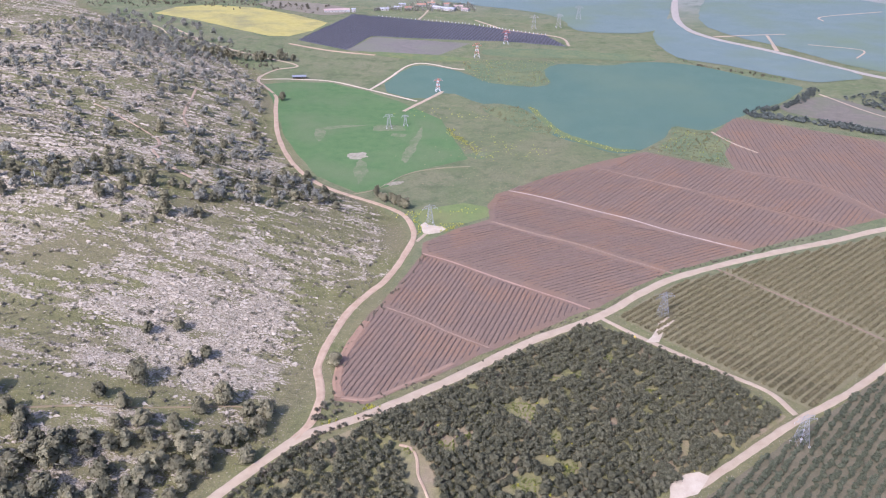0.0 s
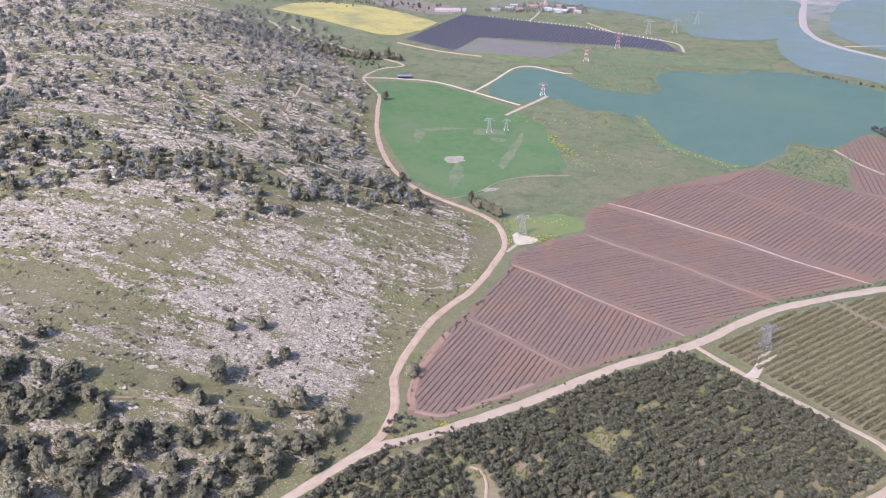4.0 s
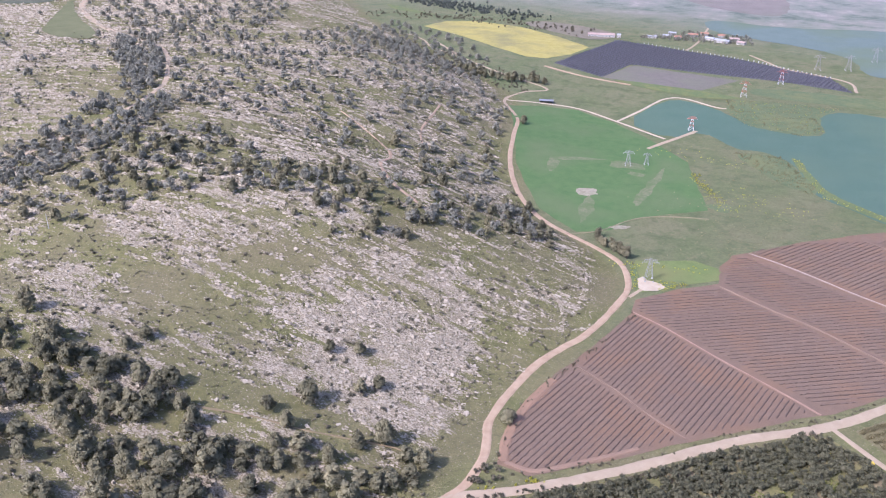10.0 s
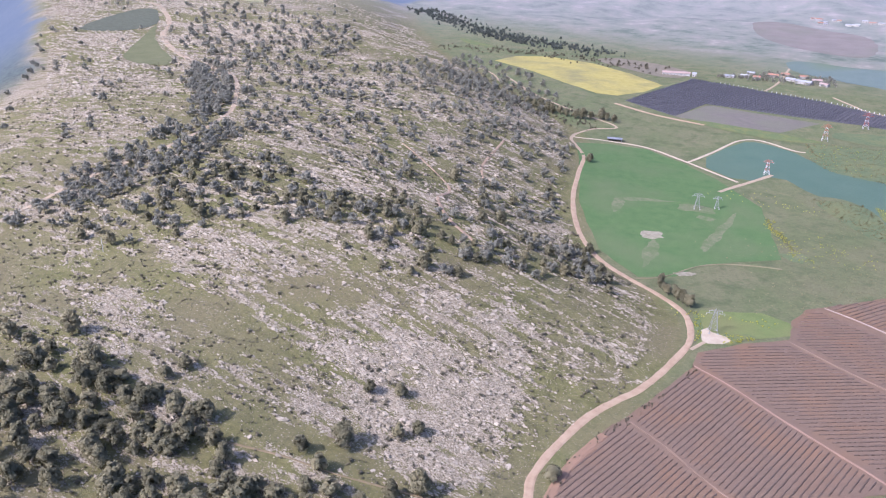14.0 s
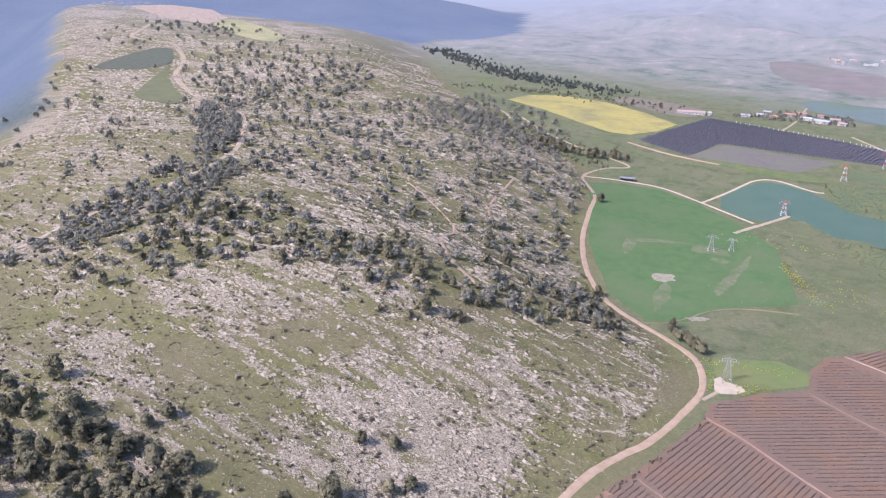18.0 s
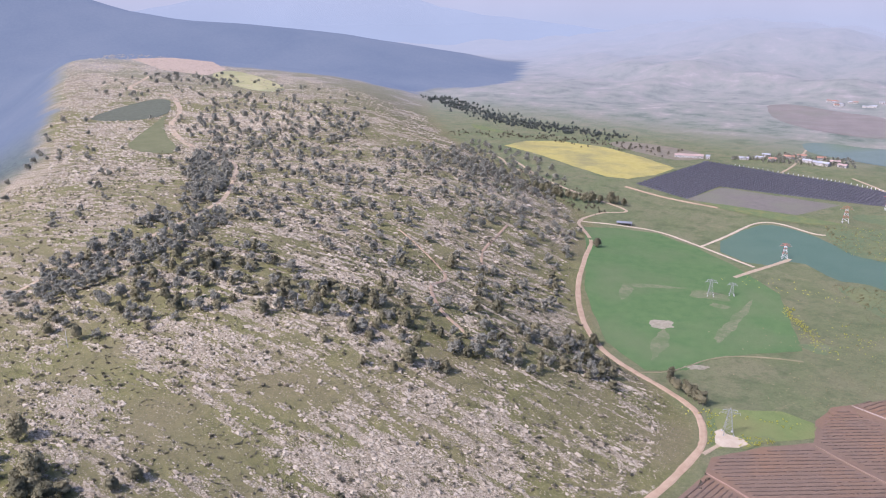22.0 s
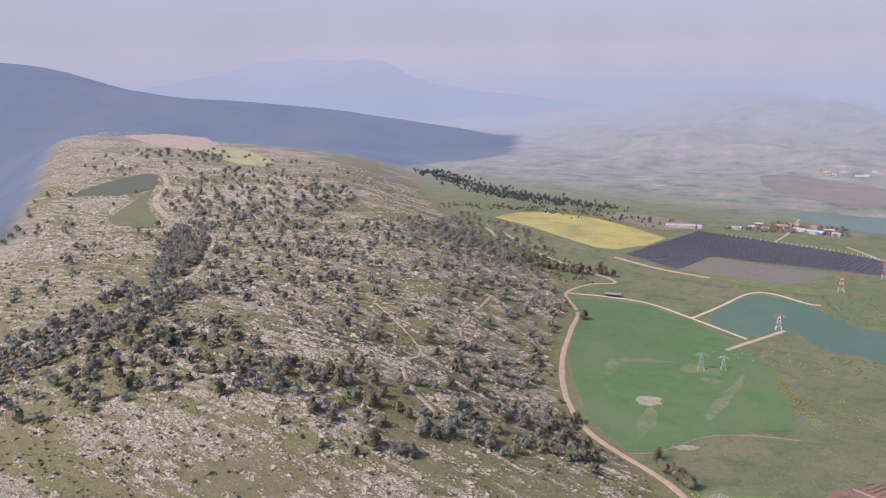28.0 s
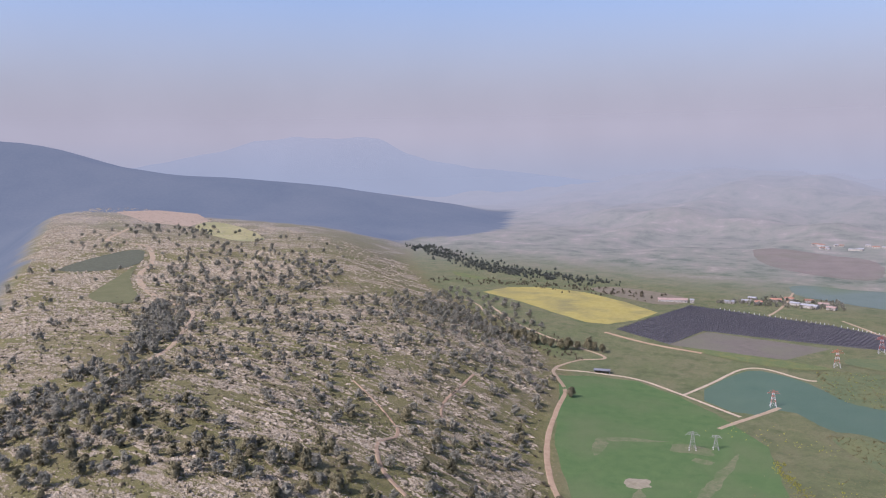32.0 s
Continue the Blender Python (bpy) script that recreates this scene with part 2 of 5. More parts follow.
def land_material(name, haze=False):
    s = Nodes(name, 0.95, 0.1)
    fine, mid, wide = s.noise(0.9, 4, 0.65), s.noise(8, 5, 0.6), s.noise(55, 4)
    grass = s.mix(s.gate(mid, 0.3, 0.7), GRASS, GRASS_LIGHT)
    valley = s.mix(s.gate(wide, 0.4, 0.62), s.mix(s.gate(mid, 0.3, 0.7), (0.112, 0.135, 0.06), (0.165, 0.175, 0.082)), (0.178, 0.17, 0.09))
    valley = s.mix(s.gate(s.noise(19, 5, 0.65), 0.5, 0.68), valley, (0.098, 0.122, 0.055))
    valley = s.mix(s.gate(s.noise(31, 5, 0.7), 0.56, 0.72), valley, (0.215, 0.195, 0.105))
    grass = s.mix(s.attr("slope"), valley, grass)
    grass = s.mix(s.maths("MULTIPLY", s.gate(wide, 0.4, 0.62), s.attr("slope")), grass, (0.185, 0.158, 0.08))
    blot = s.noise(2.6, 5, 0.7)
    grass = s.mix(s.gate(blot, 0.4, 0.52), s.mix(0.3, grass, (0.08, 0.08, 0.045)), grass)
    grass = s.mix(s.gate(fine, 0.3, 0.62), s.mix(0.3, grass, (0.06, 0.06, 0.03)), grass)
    grass = s.mix(s.maths("MULTIPLY", s.gate(s.noise(1.1, 3, 0.7), 0.62, 0.68), s.attr("slope")), grass, (0.42, 0.35, 0.265))
    # broken pale limestone in bands along the beds
    turn = s.t.nodes.new("ShaderNodeVectorRotate")
    turn.rotation_type = "Z_AXIS"
    turn.inputs["Angle"].default_value = radians(0)
    s.t.links.new(s.p, turn.inputs["Vector"])
    plain, s.p = s.p, turn.outputs[0]
    beds = s.noise(1.5, 5, 0.7, 0.4)
    s.p = plain
    bare = s.maths("ADD", s.attr("rocky"), s.maths("MULTIPLY", s.maths("SUBTRACT", beds, 0.5), 1.15))
    grit = s.noise(0.8, 4, 0.7)
    stone = s.ramp(grit, (0.39, (0.11, 0.098, 0.055)), (0.47, (0.255, 0.21, 0.145)), (0.68, (0.41, 0.345, 0.25)))
    c = s.mix(s.gate(bare, 0.55, 0.6), grass, stone)
    wood = s.ramp(s.noise(9, 5, 0.7), (0.3, (0.05, 0.062, 0.055)), (0.7, (0.11, 0.13, 0.105)))
    c = s.mix(s.attr("wooded"), c, wood)
    # far ground is paler and greyer, with haze lifted into the base colour
    far = s.ramp(s.noise(75, 8, 0.7), (0.36, (0.1, 0.12, 0.09)), (0.48, (0.185, 0.195, 0.15)), (0.58, (0.235, 0.215, 0.18)), (0.7, (0.36, 0.315, 0.27)))
    c = s.mix(s.attr("faraway"), c, far)
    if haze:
        # aerial haze painted as blue-grey emission that grows with range
        air = s.put("ShaderNodeEmission", Color=s.mix(s.attr("wooded"), s.mix(s.gate(s.attr("haze_amount"), 0.5, 1.0), (0.3, 0.292, 0.315), (0.3, 0.32, 0.368)), s.mix(s.gate(s.noise(260, 4), 0.35, 0.65), (0.15, 0.183, 0.262), (0.178, 0.208, 0.282))))
        both = s.put("ShaderNodeMixShader", Fac=s.maths("MULTIPLY", s.attr("haze_amount"), s.maths("SUBTRACT", 0.93, s.maths("MULTIPLY", s.attr("wooded"), 0.2))))
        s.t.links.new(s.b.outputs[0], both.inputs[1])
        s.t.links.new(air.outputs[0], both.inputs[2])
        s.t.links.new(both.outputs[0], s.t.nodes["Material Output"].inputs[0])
    return s.done(c, s.maths("ADD", fine, s.maths("MULTIPLY", bare, 1.5)), 0.5)


MEADOWS = [(-440, 441, 48, 11), (-375, 450, 50, 10), (-320, 458, 34, 8), (-385, 379, 40, 10), (-335, 366, 26, 12), (-415, 377, 30, 8), (-275, 364, 26, 9), (-261, 401, 18, 9), (-256, 465, 14, 7), (-262, 430, 20, 8), (-232, 312, 26, 12), (-290, 223, 30, 20), (-120, 432, 12, 44), (-168, 334, 14, 10), (-180, 420, 14, 8), (-226, 326, 24, 10),
           (-215, 322, 50, 8), (-125, 318, 30, 12), (-258, 245, 28, 14), (-237, 285, 30, 8), (-185, 335, 30, 6), (-160, 300, 22, 10)]
OUTCROPS = [(-415, 327, 40, 10), (-366, 324, 24, 8), (-325, 329, 20, 6), (-194, 279, 12, 12), (-280, 254, 16, 10), (-256, 284, 18, 6), (-190, 385, 70, 45), (-330, 340, 60, 14), (-480, 480, 90, 60), (-300, 470, 90, 30), (-230, 560, 60, 60), (-640, 560, 160, 90), (-148, 420, 34, 34), (-145, 375, 26, 22), (-150, 460, 26, 26),
            (-118, 500, 22, 24), (-118, 381, 10, 14), (-440, 405, 50, 10), (-336, 401, 40, 9), (-370, 350, 40, 8), (-294, 383, 24, 8), (-270, 448, 40, 6), (-1100, 800, 170, 90), (-1320, 980, 170, 90), (-1500, 1170, 150, 80), (-900, 680, 130, 80)]


def rockiness(x, y):
    """Bare rock where this passes a half: strips along the beds, thick on the outcrops and thin on the meadows."""
    d = np.interp(y, FOOT_Y, FOOT_X) - x
    hill = smooth(-4, 22, d)
    u, v = x, y
    strip = NZ.fbm(u / 15, v / 3.3, 3) * 0.95 + NZ.fbm(u / 90 + 7, v / 22, 2) * 0.38
    more = 1.1 * (NZ.fbm(x / 90 + 9, y / 60, 3) - 0.5) + 0.06 * smooth(560, 800, y) * smooth(150, 350, d)
    for cx, cy, rx, ry in OUTCROPS:
        more = more + 0.14 * np.exp(-((x - cx) / rx) ** 2 - ((y - cy) / ry) ** 2)
    for cx, cy, rx, ry in MEADOWS:
        more = more - 0.52 * np.exp(-((x - cx) / rx) ** 2 - ((y - cy) / ry) ** 2)
    return strip - 0.197 + 0.4 * more - 0.7 * (1 - hill)


def axis_steps(lo, hi, fine_lo, fine_hi, step):
    mid = list(np.arange(fine_lo, fine_hi + step, step))
    a, s, left = fine_lo, step, []
    while a > lo:
        s *= 1.03
        a -= s
        left.append(a)
    a, s, right = mid[-1], step, []
    while a < hi:
        s *= 1.03
        a += s
        right.append(a)
    return np.array(left[::-1] + mid + right)


GX, GY = axis_steps(-4900, 4900, -620, -60, 2.5), axis_steps(-2500, 5000, 205, 760, 2.5)
gx, gy = np.meshgrid(GX, GY)
gz = land(gx, gy)
verts = np.stack([gx, gy, gz], -1).reshape(-1, 3)
w = len(GX)
i = (np.arange(len(GY) - 1)[:, None] * w + np.arange(w - 1)[None]).ravel()
quads = np.stack([i, i + 1, i + 1 + w, i + w], 1)
fx, fy = verts[:, 0], verts[:, 1]
ridge_s = (fx + 1300) * -0.902 + (fy - 2600) * -0.431
ridge_c = (fx + 1300) * -0.431 - (fy - 2600) * -0.902
wooded = smooth(-102, -92, ridge_s) * smooth(0, 14, ridge_c - np.interp(ridge_s, [-100, -84, -46, 0, 59, 149, 192, 260], [-60, -334, -451, -495, -553, -590, -706, -780])) * (1 - smooth(120, 320, ridge_c)) * smooth(0, 1, (fy + 0.35 * fx > 300).astype(float))
side = smooth(230, 330, (fx + 600) * -0.586 + (fy - 600) * -0.81) * smooth(100, 300, (fx + 600) * -0.81 + (fy - 600) * 0.586)
wooded = np.maximum(wooded, side * (NZ.fbm(fx / 140, fy / 140, 3) > 0.42))
faraway = smooth(1350, 1750, fy + 0.3 * fx) * (1 - wooded)
wooded = np.maximum(wooded, smooth(105, 150, (fx + 600) * -0.586 + (fy - 600) * -0.81 + 50 * (NZ.fbm(fx / 60, fy / 60, 3) - 0.5)) * smooth(250, 450, (fx + 600) * -0.81 + (fy - 600) * 0.586))
# strength of the painted haze glow: grows with range, sooner over the woods
haze_amount = np.maximum(smooth(1550, 3700, np.hypot(fx, fy)) ** 0.8, wooded * smooth(1150, 1700, np.hypot(fx, fy)))
layers = (("rocky", rockiness(fx, fy)), ("slope", np.maximum(smooth(-14, 8, np.interp(fy, FOOT_Y, FOOT_X) - fx), 0.8 * (1 - smooth(390, 560, fy)))), ("wooded", wooded), ("faraway", faraway), ("haze_amount", haze_amount))
beyond = haze_amount[quads].min(1) > 0.0
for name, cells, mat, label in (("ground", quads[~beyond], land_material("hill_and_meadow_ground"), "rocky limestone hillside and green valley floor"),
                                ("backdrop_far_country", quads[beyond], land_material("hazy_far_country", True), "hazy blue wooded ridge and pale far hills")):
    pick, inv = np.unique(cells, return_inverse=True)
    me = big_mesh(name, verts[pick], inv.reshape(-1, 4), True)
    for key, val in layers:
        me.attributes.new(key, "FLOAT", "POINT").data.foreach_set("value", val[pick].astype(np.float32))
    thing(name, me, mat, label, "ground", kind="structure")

# mountains and haze all round the horizon, the haze painted as a glow
def far_range(name, radius, profile, colour, label, upper=None, fade=None):
    """A ring of distant hills with their slopes; the pale air between is painted on as emission."""
    az = np.radians(np.arange(-180, 180.1, 0.5))
    crest = np.array([profile(math.degrees(a)) for a in az])
    rows = []
    for f, back in ((0.0, 0), (0.35, 60), (0.7, 120), (0.92, 170), (1.0, 220)):
        rr = radius + back
        rows.append(np.column_stack([-np.sin(az) * rr, np.cos(az) * rr + 100, -60 + (crest + 60) * f]))
    v = np.stack(rows, 1).reshape(-1, 3)
    k = (np.arange(len(az) - 1)[:, None] * 5 + np.arange(4)[None]).ravel()
    s = Nodes(name + "_haze_glow", 1.0, 0.0)
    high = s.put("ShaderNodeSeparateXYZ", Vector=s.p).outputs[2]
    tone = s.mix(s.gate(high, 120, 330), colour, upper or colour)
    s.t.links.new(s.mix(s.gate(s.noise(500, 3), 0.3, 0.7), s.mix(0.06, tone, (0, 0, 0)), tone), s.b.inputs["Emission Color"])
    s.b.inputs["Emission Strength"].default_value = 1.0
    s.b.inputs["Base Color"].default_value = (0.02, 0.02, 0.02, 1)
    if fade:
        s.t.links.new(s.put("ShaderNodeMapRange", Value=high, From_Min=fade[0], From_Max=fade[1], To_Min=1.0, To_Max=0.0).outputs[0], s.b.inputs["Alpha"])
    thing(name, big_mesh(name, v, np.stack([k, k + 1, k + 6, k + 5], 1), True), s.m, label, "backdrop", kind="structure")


def bump(a, at, wide, high):
    return high * math.exp(-((a - at) / wide) ** 2)


# the haze itself is an added glowing sheet that fades out upwards
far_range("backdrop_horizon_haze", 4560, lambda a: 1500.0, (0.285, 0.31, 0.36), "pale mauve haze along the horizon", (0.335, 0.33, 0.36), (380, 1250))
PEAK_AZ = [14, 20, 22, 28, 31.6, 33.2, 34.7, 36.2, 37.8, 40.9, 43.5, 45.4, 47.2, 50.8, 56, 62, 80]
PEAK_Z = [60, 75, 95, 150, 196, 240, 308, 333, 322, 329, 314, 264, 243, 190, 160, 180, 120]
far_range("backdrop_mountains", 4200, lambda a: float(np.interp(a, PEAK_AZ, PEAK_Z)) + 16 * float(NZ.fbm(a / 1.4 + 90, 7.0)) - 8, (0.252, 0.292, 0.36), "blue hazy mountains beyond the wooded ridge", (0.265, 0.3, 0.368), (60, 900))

# ---------------------------------------------------------------- roads
def dirt(name, pale, dark):
    s = Nodes(name, 0.95, 0.1)
    c = s.mix(s.gate(s.noise(6, 5), 0.3, 0.7), dark, pale)
    f = s.noise(0.6, 4, 0.7)
    return s.done(s.mix(s.gate(f, 0.3, 0.75), s.mix(0.3, c, (0.2, 0.15, 0.1)), c), f, 0.08)


PALE_DIRT = dirt("pale_gravel", (0.405, 0.318, 0.215), (0.33, 0.25, 0.165))
RED_DIRT = dirt("reddish_dirt", (0.42, 0.305, 0.2), (0.32, 0.22, 0.14))
WHITE_DIRT = dirt("white_limestone_gravel", (0.5, 0.415, 0.3), (0.4, 0.32, 0.225))
ASPHALT = dirt("worn_pale_asphalt", (0.34, 0.298, 0.245), (0.28, 0.245, 0.2))
ROADS = [
    ("main_dirt_road", 6.0, PALE_DIRT, [(-215, 160), (-160, 225), (-131, 272), (-114, 298), (-99, 317), (-73, 333), (-29, 371), (16, 415), (59, 448), (109, 500), (180, 544), (248, 579), (294, 604), (420, 662), (640, 760)]),
    ("side_dirt_road", 3.2, PALE_DIRT, [(60, 446), (87, 422), (125, 393), (146, 377), (155, 358)]),
    ("orchard_dirt_road", 4.2, PALE_DIRT, [(30, 243), (83, 290), (104, 308), (154, 353), (180, 373), (220, 409), (330, 520)]),
    ("hill_foot_road", 4.4, RED_DIRT, [(-104, 313), (-99, 325), (-98, 337), (-99, 353), (-106, 374), (-107, 392), (-105, 412), (-101, 437), (-93, 460), (-84, 480), (-78, 506), (-75, 526), (-73, 550), (-77, 570), (-84, 586), (-94, 598), (-116, 614), (-137, 626), (-172, 652), (-207, 698), (-238, 762), (-260, 832), (-278, 894), (-300, 930)]),
    ("north_loop_road", 3.6, PALE_DIRT, [(-300, 930), (-316, 952), (-321, 982), (-312, 1016), (-292, 1044), (-363, 1079), (-446, 1134), (-540, 1230)]),
    ("field_edge_track", 3.2, WHITE_DIRT, [(-318, 965), (-300, 974), (-280, 980), (-233, 985), (-179, 957), (-115, 910)]),
    ("embankment_track", 3.4, WHITE_DIRT, [(-179, 957), (-163, 1015), (-147, 1073), (-123, 1085), (-74, 1059), (-56, 1093)]),
    ("pylon_spur_track", 5.0, PALE_DIRT, [(-125, 868), (-114, 895), (-102, 922), (-89, 952)]),
    ("upper_asphalt_road", 8.5, PALE_DIRT, [(-1500, 1335), (-1449, 1270), (-1388, 1197), (-1305, 1196), (-1260, 1189), (-1149, 1111), (-1075, 1044), (-1049, 1009), (-991, 958), (-928, 917), (-860, 880)]),
    ("gully_road", 4.5, PALE_DIRT, [(-860, 880), (-740, 830), (-675, 780), (-592, 689), (-560, 640), (-540, 560), (-550, 470), (-551, 420), (-552, 380)]),
    ("hill_trail_upper", 2.4, RED_DIRT, [(-346, 831), (-334, 782), (-324, 740), (-313, 718), (-304, 707)]),
    ("hill_trail_faint", 1.6, RED_DIRT, [(-395, 707), (-367, 693), (-342, 678), (-317, 661)]),
    ("hill_trail_lower", 3.0, RED_DIRT, [(-317, 661), (-309, 647), (-302, 621), (-293, 601), (-271, 574), (-256, 562), (-233, 550)]),
]
for name, width, mat, pts in ROADS:
    v, f = ribbon(pts, width * 1.08, 0.3 if "hill_trail" not in name else 0.5, 0.16 * width)
    thing(name, big_mesh(name, v, f, True), mat, name.replace("_", " ") + " of compacted earth and gravel", "road", kind="structure")

# ---------------------------------------------------------------- fields
VINEYARD = [(-90, 346), (-95, 366), (-95, 400), (-88, 433), (-75, 474), (-64, 520), (-65, 541), (-47, 563), (-16, 589), (-20, 618), (-14, 640), (38, 694), (92, 738), (127, 762), (204, 723), (202, 820), (239, 885), (374, 818), (424, 770), (420, 700), (300, 625), (184, 558), (110, 512), (60, 461), (16, 424), (-29, 382), (-73, 344)]
GREEN = [(-276, 875), (-307, 945), (-276, 968), (-231, 978), (-179, 948), (-137, 909), (-80, 840), (-44, 725), (-99, 680), (-109, 649), (-134, 634), (-176, 668), (-230, 757)]
TEAL = [(-172, 961), (-146, 1066), (-123, 1079), (-80, 1053), (-61, 1028), (-32, 1004), (17, 977), (44, 994), (37, 1035), (25, 1072), (63, 1108), (116, 1096), (164, 1127), (217, 1127), (258, 1101), (305, 1054), (352, 1025), (348, 1007), (313, 955), (271, 916), (247, 890), (221, 856), (199, 834), (188, 837), (167, 849), (159, 824), (151, 802), (134, 781), (118, 759), (104, 753), (88, 759), (67, 778), (45, 793), (31, 814), (26, 845), (17, 874), (-2, 897), (-22, 906), (-41, 900), (-84, 955), (-112, 911)]
SMALL_GREEN = [(-67, 550), (-48, 568), (-17, 594), (-14, 604), (-21, 614), (-39, 619), (-78, 601), (-76, 573)]
YELLOW = [(-619, 1353), (-609, 1419), (-559, 1452), (-466, 1429), (-379, 1371), (-310, 1313), (-319, 1243), (-343, 1195), (-373, 1190), (-440, 1228), (-525, 1291)]
DARK = [(-322, 1173), (-287, 1402), (-86, 1347), (40, 1280), (70, 1208), (-19, 1230), (-225, 1231), (-244, 1137)]
BROWN = [(-244, 1137), (-220, 1226), (-72, 1211), (-111, 1134)]
ORCHARD_RIGHT = [(70, 448), (113, 495), (184, 538), (291, 592), (380, 630), (320, 515), (224, 418), (164, 364), (131, 394)]
ORCHARD_DARK = [(-92, 309), (-72, 325), (-28, 362), (16, 405), (58, 438), (84, 418), (124, 389), (150, 356), (105, 315), (78, 292), (40, 262), (-60, 200), (-120, 255)]
ORCHARD_EAST = [(109, 303), (160, 350), (218, 402), (330, 505), (330, 300), (200, 200), (60, 262)]
PLOTS = [
    ("vineyard_soil", VINEYARD, ground_like("reddish_brown_soil", (0.182, 0.126, 0.088), (0.22, 0.15, 0.104), 5, (0.235, 0.144, 0.088)), "reddish brown tilled vineyard soil"),
    ("wheat_field", GREEN, ground_like("young_green_wheat", (0.09, 0.152, 0.056), (0.115, 0.178, 0.066), 10, (0.13, 0.17, 0.075)), "bright green young wheat field"),
    ("blue_green_field", TEAL, ground_like("blue_green_crop", (0.092, 0.147, 0.104), (0.104, 0.158, 0.113), 30, (0.118, 0.166, 0.11)), "deep blue-green crop field"),
    ("small_green_field", SMALL_GREEN, ground_like("fresh_green_crop", (0.14, 0.18, 0.062), (0.185, 0.22, 0.078), 8, (0.2, 0.2, 0.08)), "small bright green plot beside the pylon"),
    ("mustard_field", YELLOW, ground_like("yellow_mustard", (0.37, 0.31, 0.09), (0.45, 0.38, 0.13), 9, (0.26, 0.235, 0.105)), "flowering yellow mustard field"),
    ("dark_orchard_field", DARK, ground_like("dark_orchard_soil", (0.118, 0.112, 0.118), (0.138, 0.13, 0.134), 10), "dark field of rows of young trees"),
    ("fallow_field", BROWN, ground_like("fallow_soil", (0.165, 0.145, 0.118), (0.2, 0.175, 0.145), 10, (0.185, 0.175, 0.125)), "brownish fallow field"),
    ("olive_orchard_soil", ORCHARD_RIGHT, ground_like("orchard_soil", (0.175, 0.155, 0.08), (0.235, 0.2, 0.11), 5), "pale soil between orchard rows"),
    ("dense_orchard_soil", ORCHARD_DARK, ground_like("shaded_orchard_floor", (0.15, 0.145, 0.062), (0.25, 0.22, 0.095), 4, (0.29, 0.22, 0.14)), "weedy orchard floor"),
    ("east_orchard_soil", ORCHARD_EAST, ground_like("bare_orchard_floor", (0.13, 0.115, 0.07), (0.185, 0.155, 0.095), 5), "bare soil of the eastern orchard"),
]
for name, poly, mat, label in PLOTS:
    thing(name, field_mesh(name, poly, wobble=1.6, rounds=1 if name == "blue_green_field" else 0), mat, label, "field", kind="structure")

# ---------------------------------------------------------------- growing things: shapes
ICO_V = np.array([(0, 0, 1), *[(0.894 * math.cos(a), 0.894 * math.sin(a), 0.447) for a in np.arange(5) * 2 * math.pi / 5],
                  *[(0.894 * math.cos(a + 0.628), 0.894 * math.sin(a + 0.628), -0.447) for a in np.arange(5) * 2 * math.pi / 5], (0, 0, -1)])
ICO_F = np.array([(0, 1 + k, 1 + (k + 1) % 5) for k in range(5)] + [(1 + k, 6 + k, 1 + (k + 1) % 5) for k in range(5)]
                 + [(1 + (k + 1) % 5, 6 + k, 6 + (k + 1) % 5) for k in range(5)] + [(11, 6 + (k + 1) % 5, 6 + k) for k in range(5)])


def joined(pieces):
    vs, fs, n = [], [], 0
    for v, f in pieces:
        vs.append(v)
        fs.append(np.asarray(f) + n)
        n += len(v)
    return np.concatenate(vs), np.concatenate(fs)


def crown_shape(rng, width, height, low, lobes, tufts, tuft=0.8, fine=1.0):
    """An uneven crown: lobes of foliage round a core, with tufts that stand out and leave gaps."""
    pieces = []
    for k in range(lobes):
        a, r = rng.random() * 6.283, width * (0.3 + 0.3 * (1 - fine)) * math.sqrt(rng.random())
        f = rng.random()
        c = np.array([math.cos(a) * r * (1.15 - 0.6 * f), math.sin(a) * r * (1.15 - 0.6 * f), low + (height - low) * (0.2 + 0.62 * f)])
        size = fine * width * (0.16 + 0.1 * rng.random()) * (1.15 - 0.45 * f)
        core = ICO_V * (0.66 + 0.3 * rng.random((12, 1))) * size * np.array([1, 1, 0.8]) + c
        pieces.append((core, ICO_F))
        d = rng.normal(size=(tufts, 3))
        d[:, 2] += 0.35
        d /= np.linalg.norm(d, axis=1)[:, None]
        p = c + d * size * (0.85 + 0.4 * rng.random((tufts, 1))) * np.array([1, 1, 0.85])
        t1 = np.cross(d, rng.normal(size=(tufts, 3)))
        t1 /= np.linalg.norm(t1, axis=1)[:, None] + 1e-9
        t2 = np.cross(d, t1)
        k2 = rng.normal(size=(tufts, 4, 3)) * tuft * np.array([0.62, 0.62, 0.28])
        tri = p[:, None, :] + t1[:, None] * k2[..., :1] + t2[:, None] * k2[..., 1:2] + d[:, None] * k2[..., 2:]
        v = tri.reshape(-1, 3)
        b = np.arange(tufts)[:, None] * 4
        faces = np.concatenate([b + [0, 1, 2], b + [1, 3, 2]])
        face_n = np.cross(v[faces[:, 1]] - v[faces[:, 0]], v[faces[:, 2]] - v[faces[:, 0]])
        turned = (face_n * np.concatenate([d, d])).sum(1) < 0
        faces[turned] = faces[turned][:, ::-1]
        pieces.append((v, faces))
    return joined(pieces)


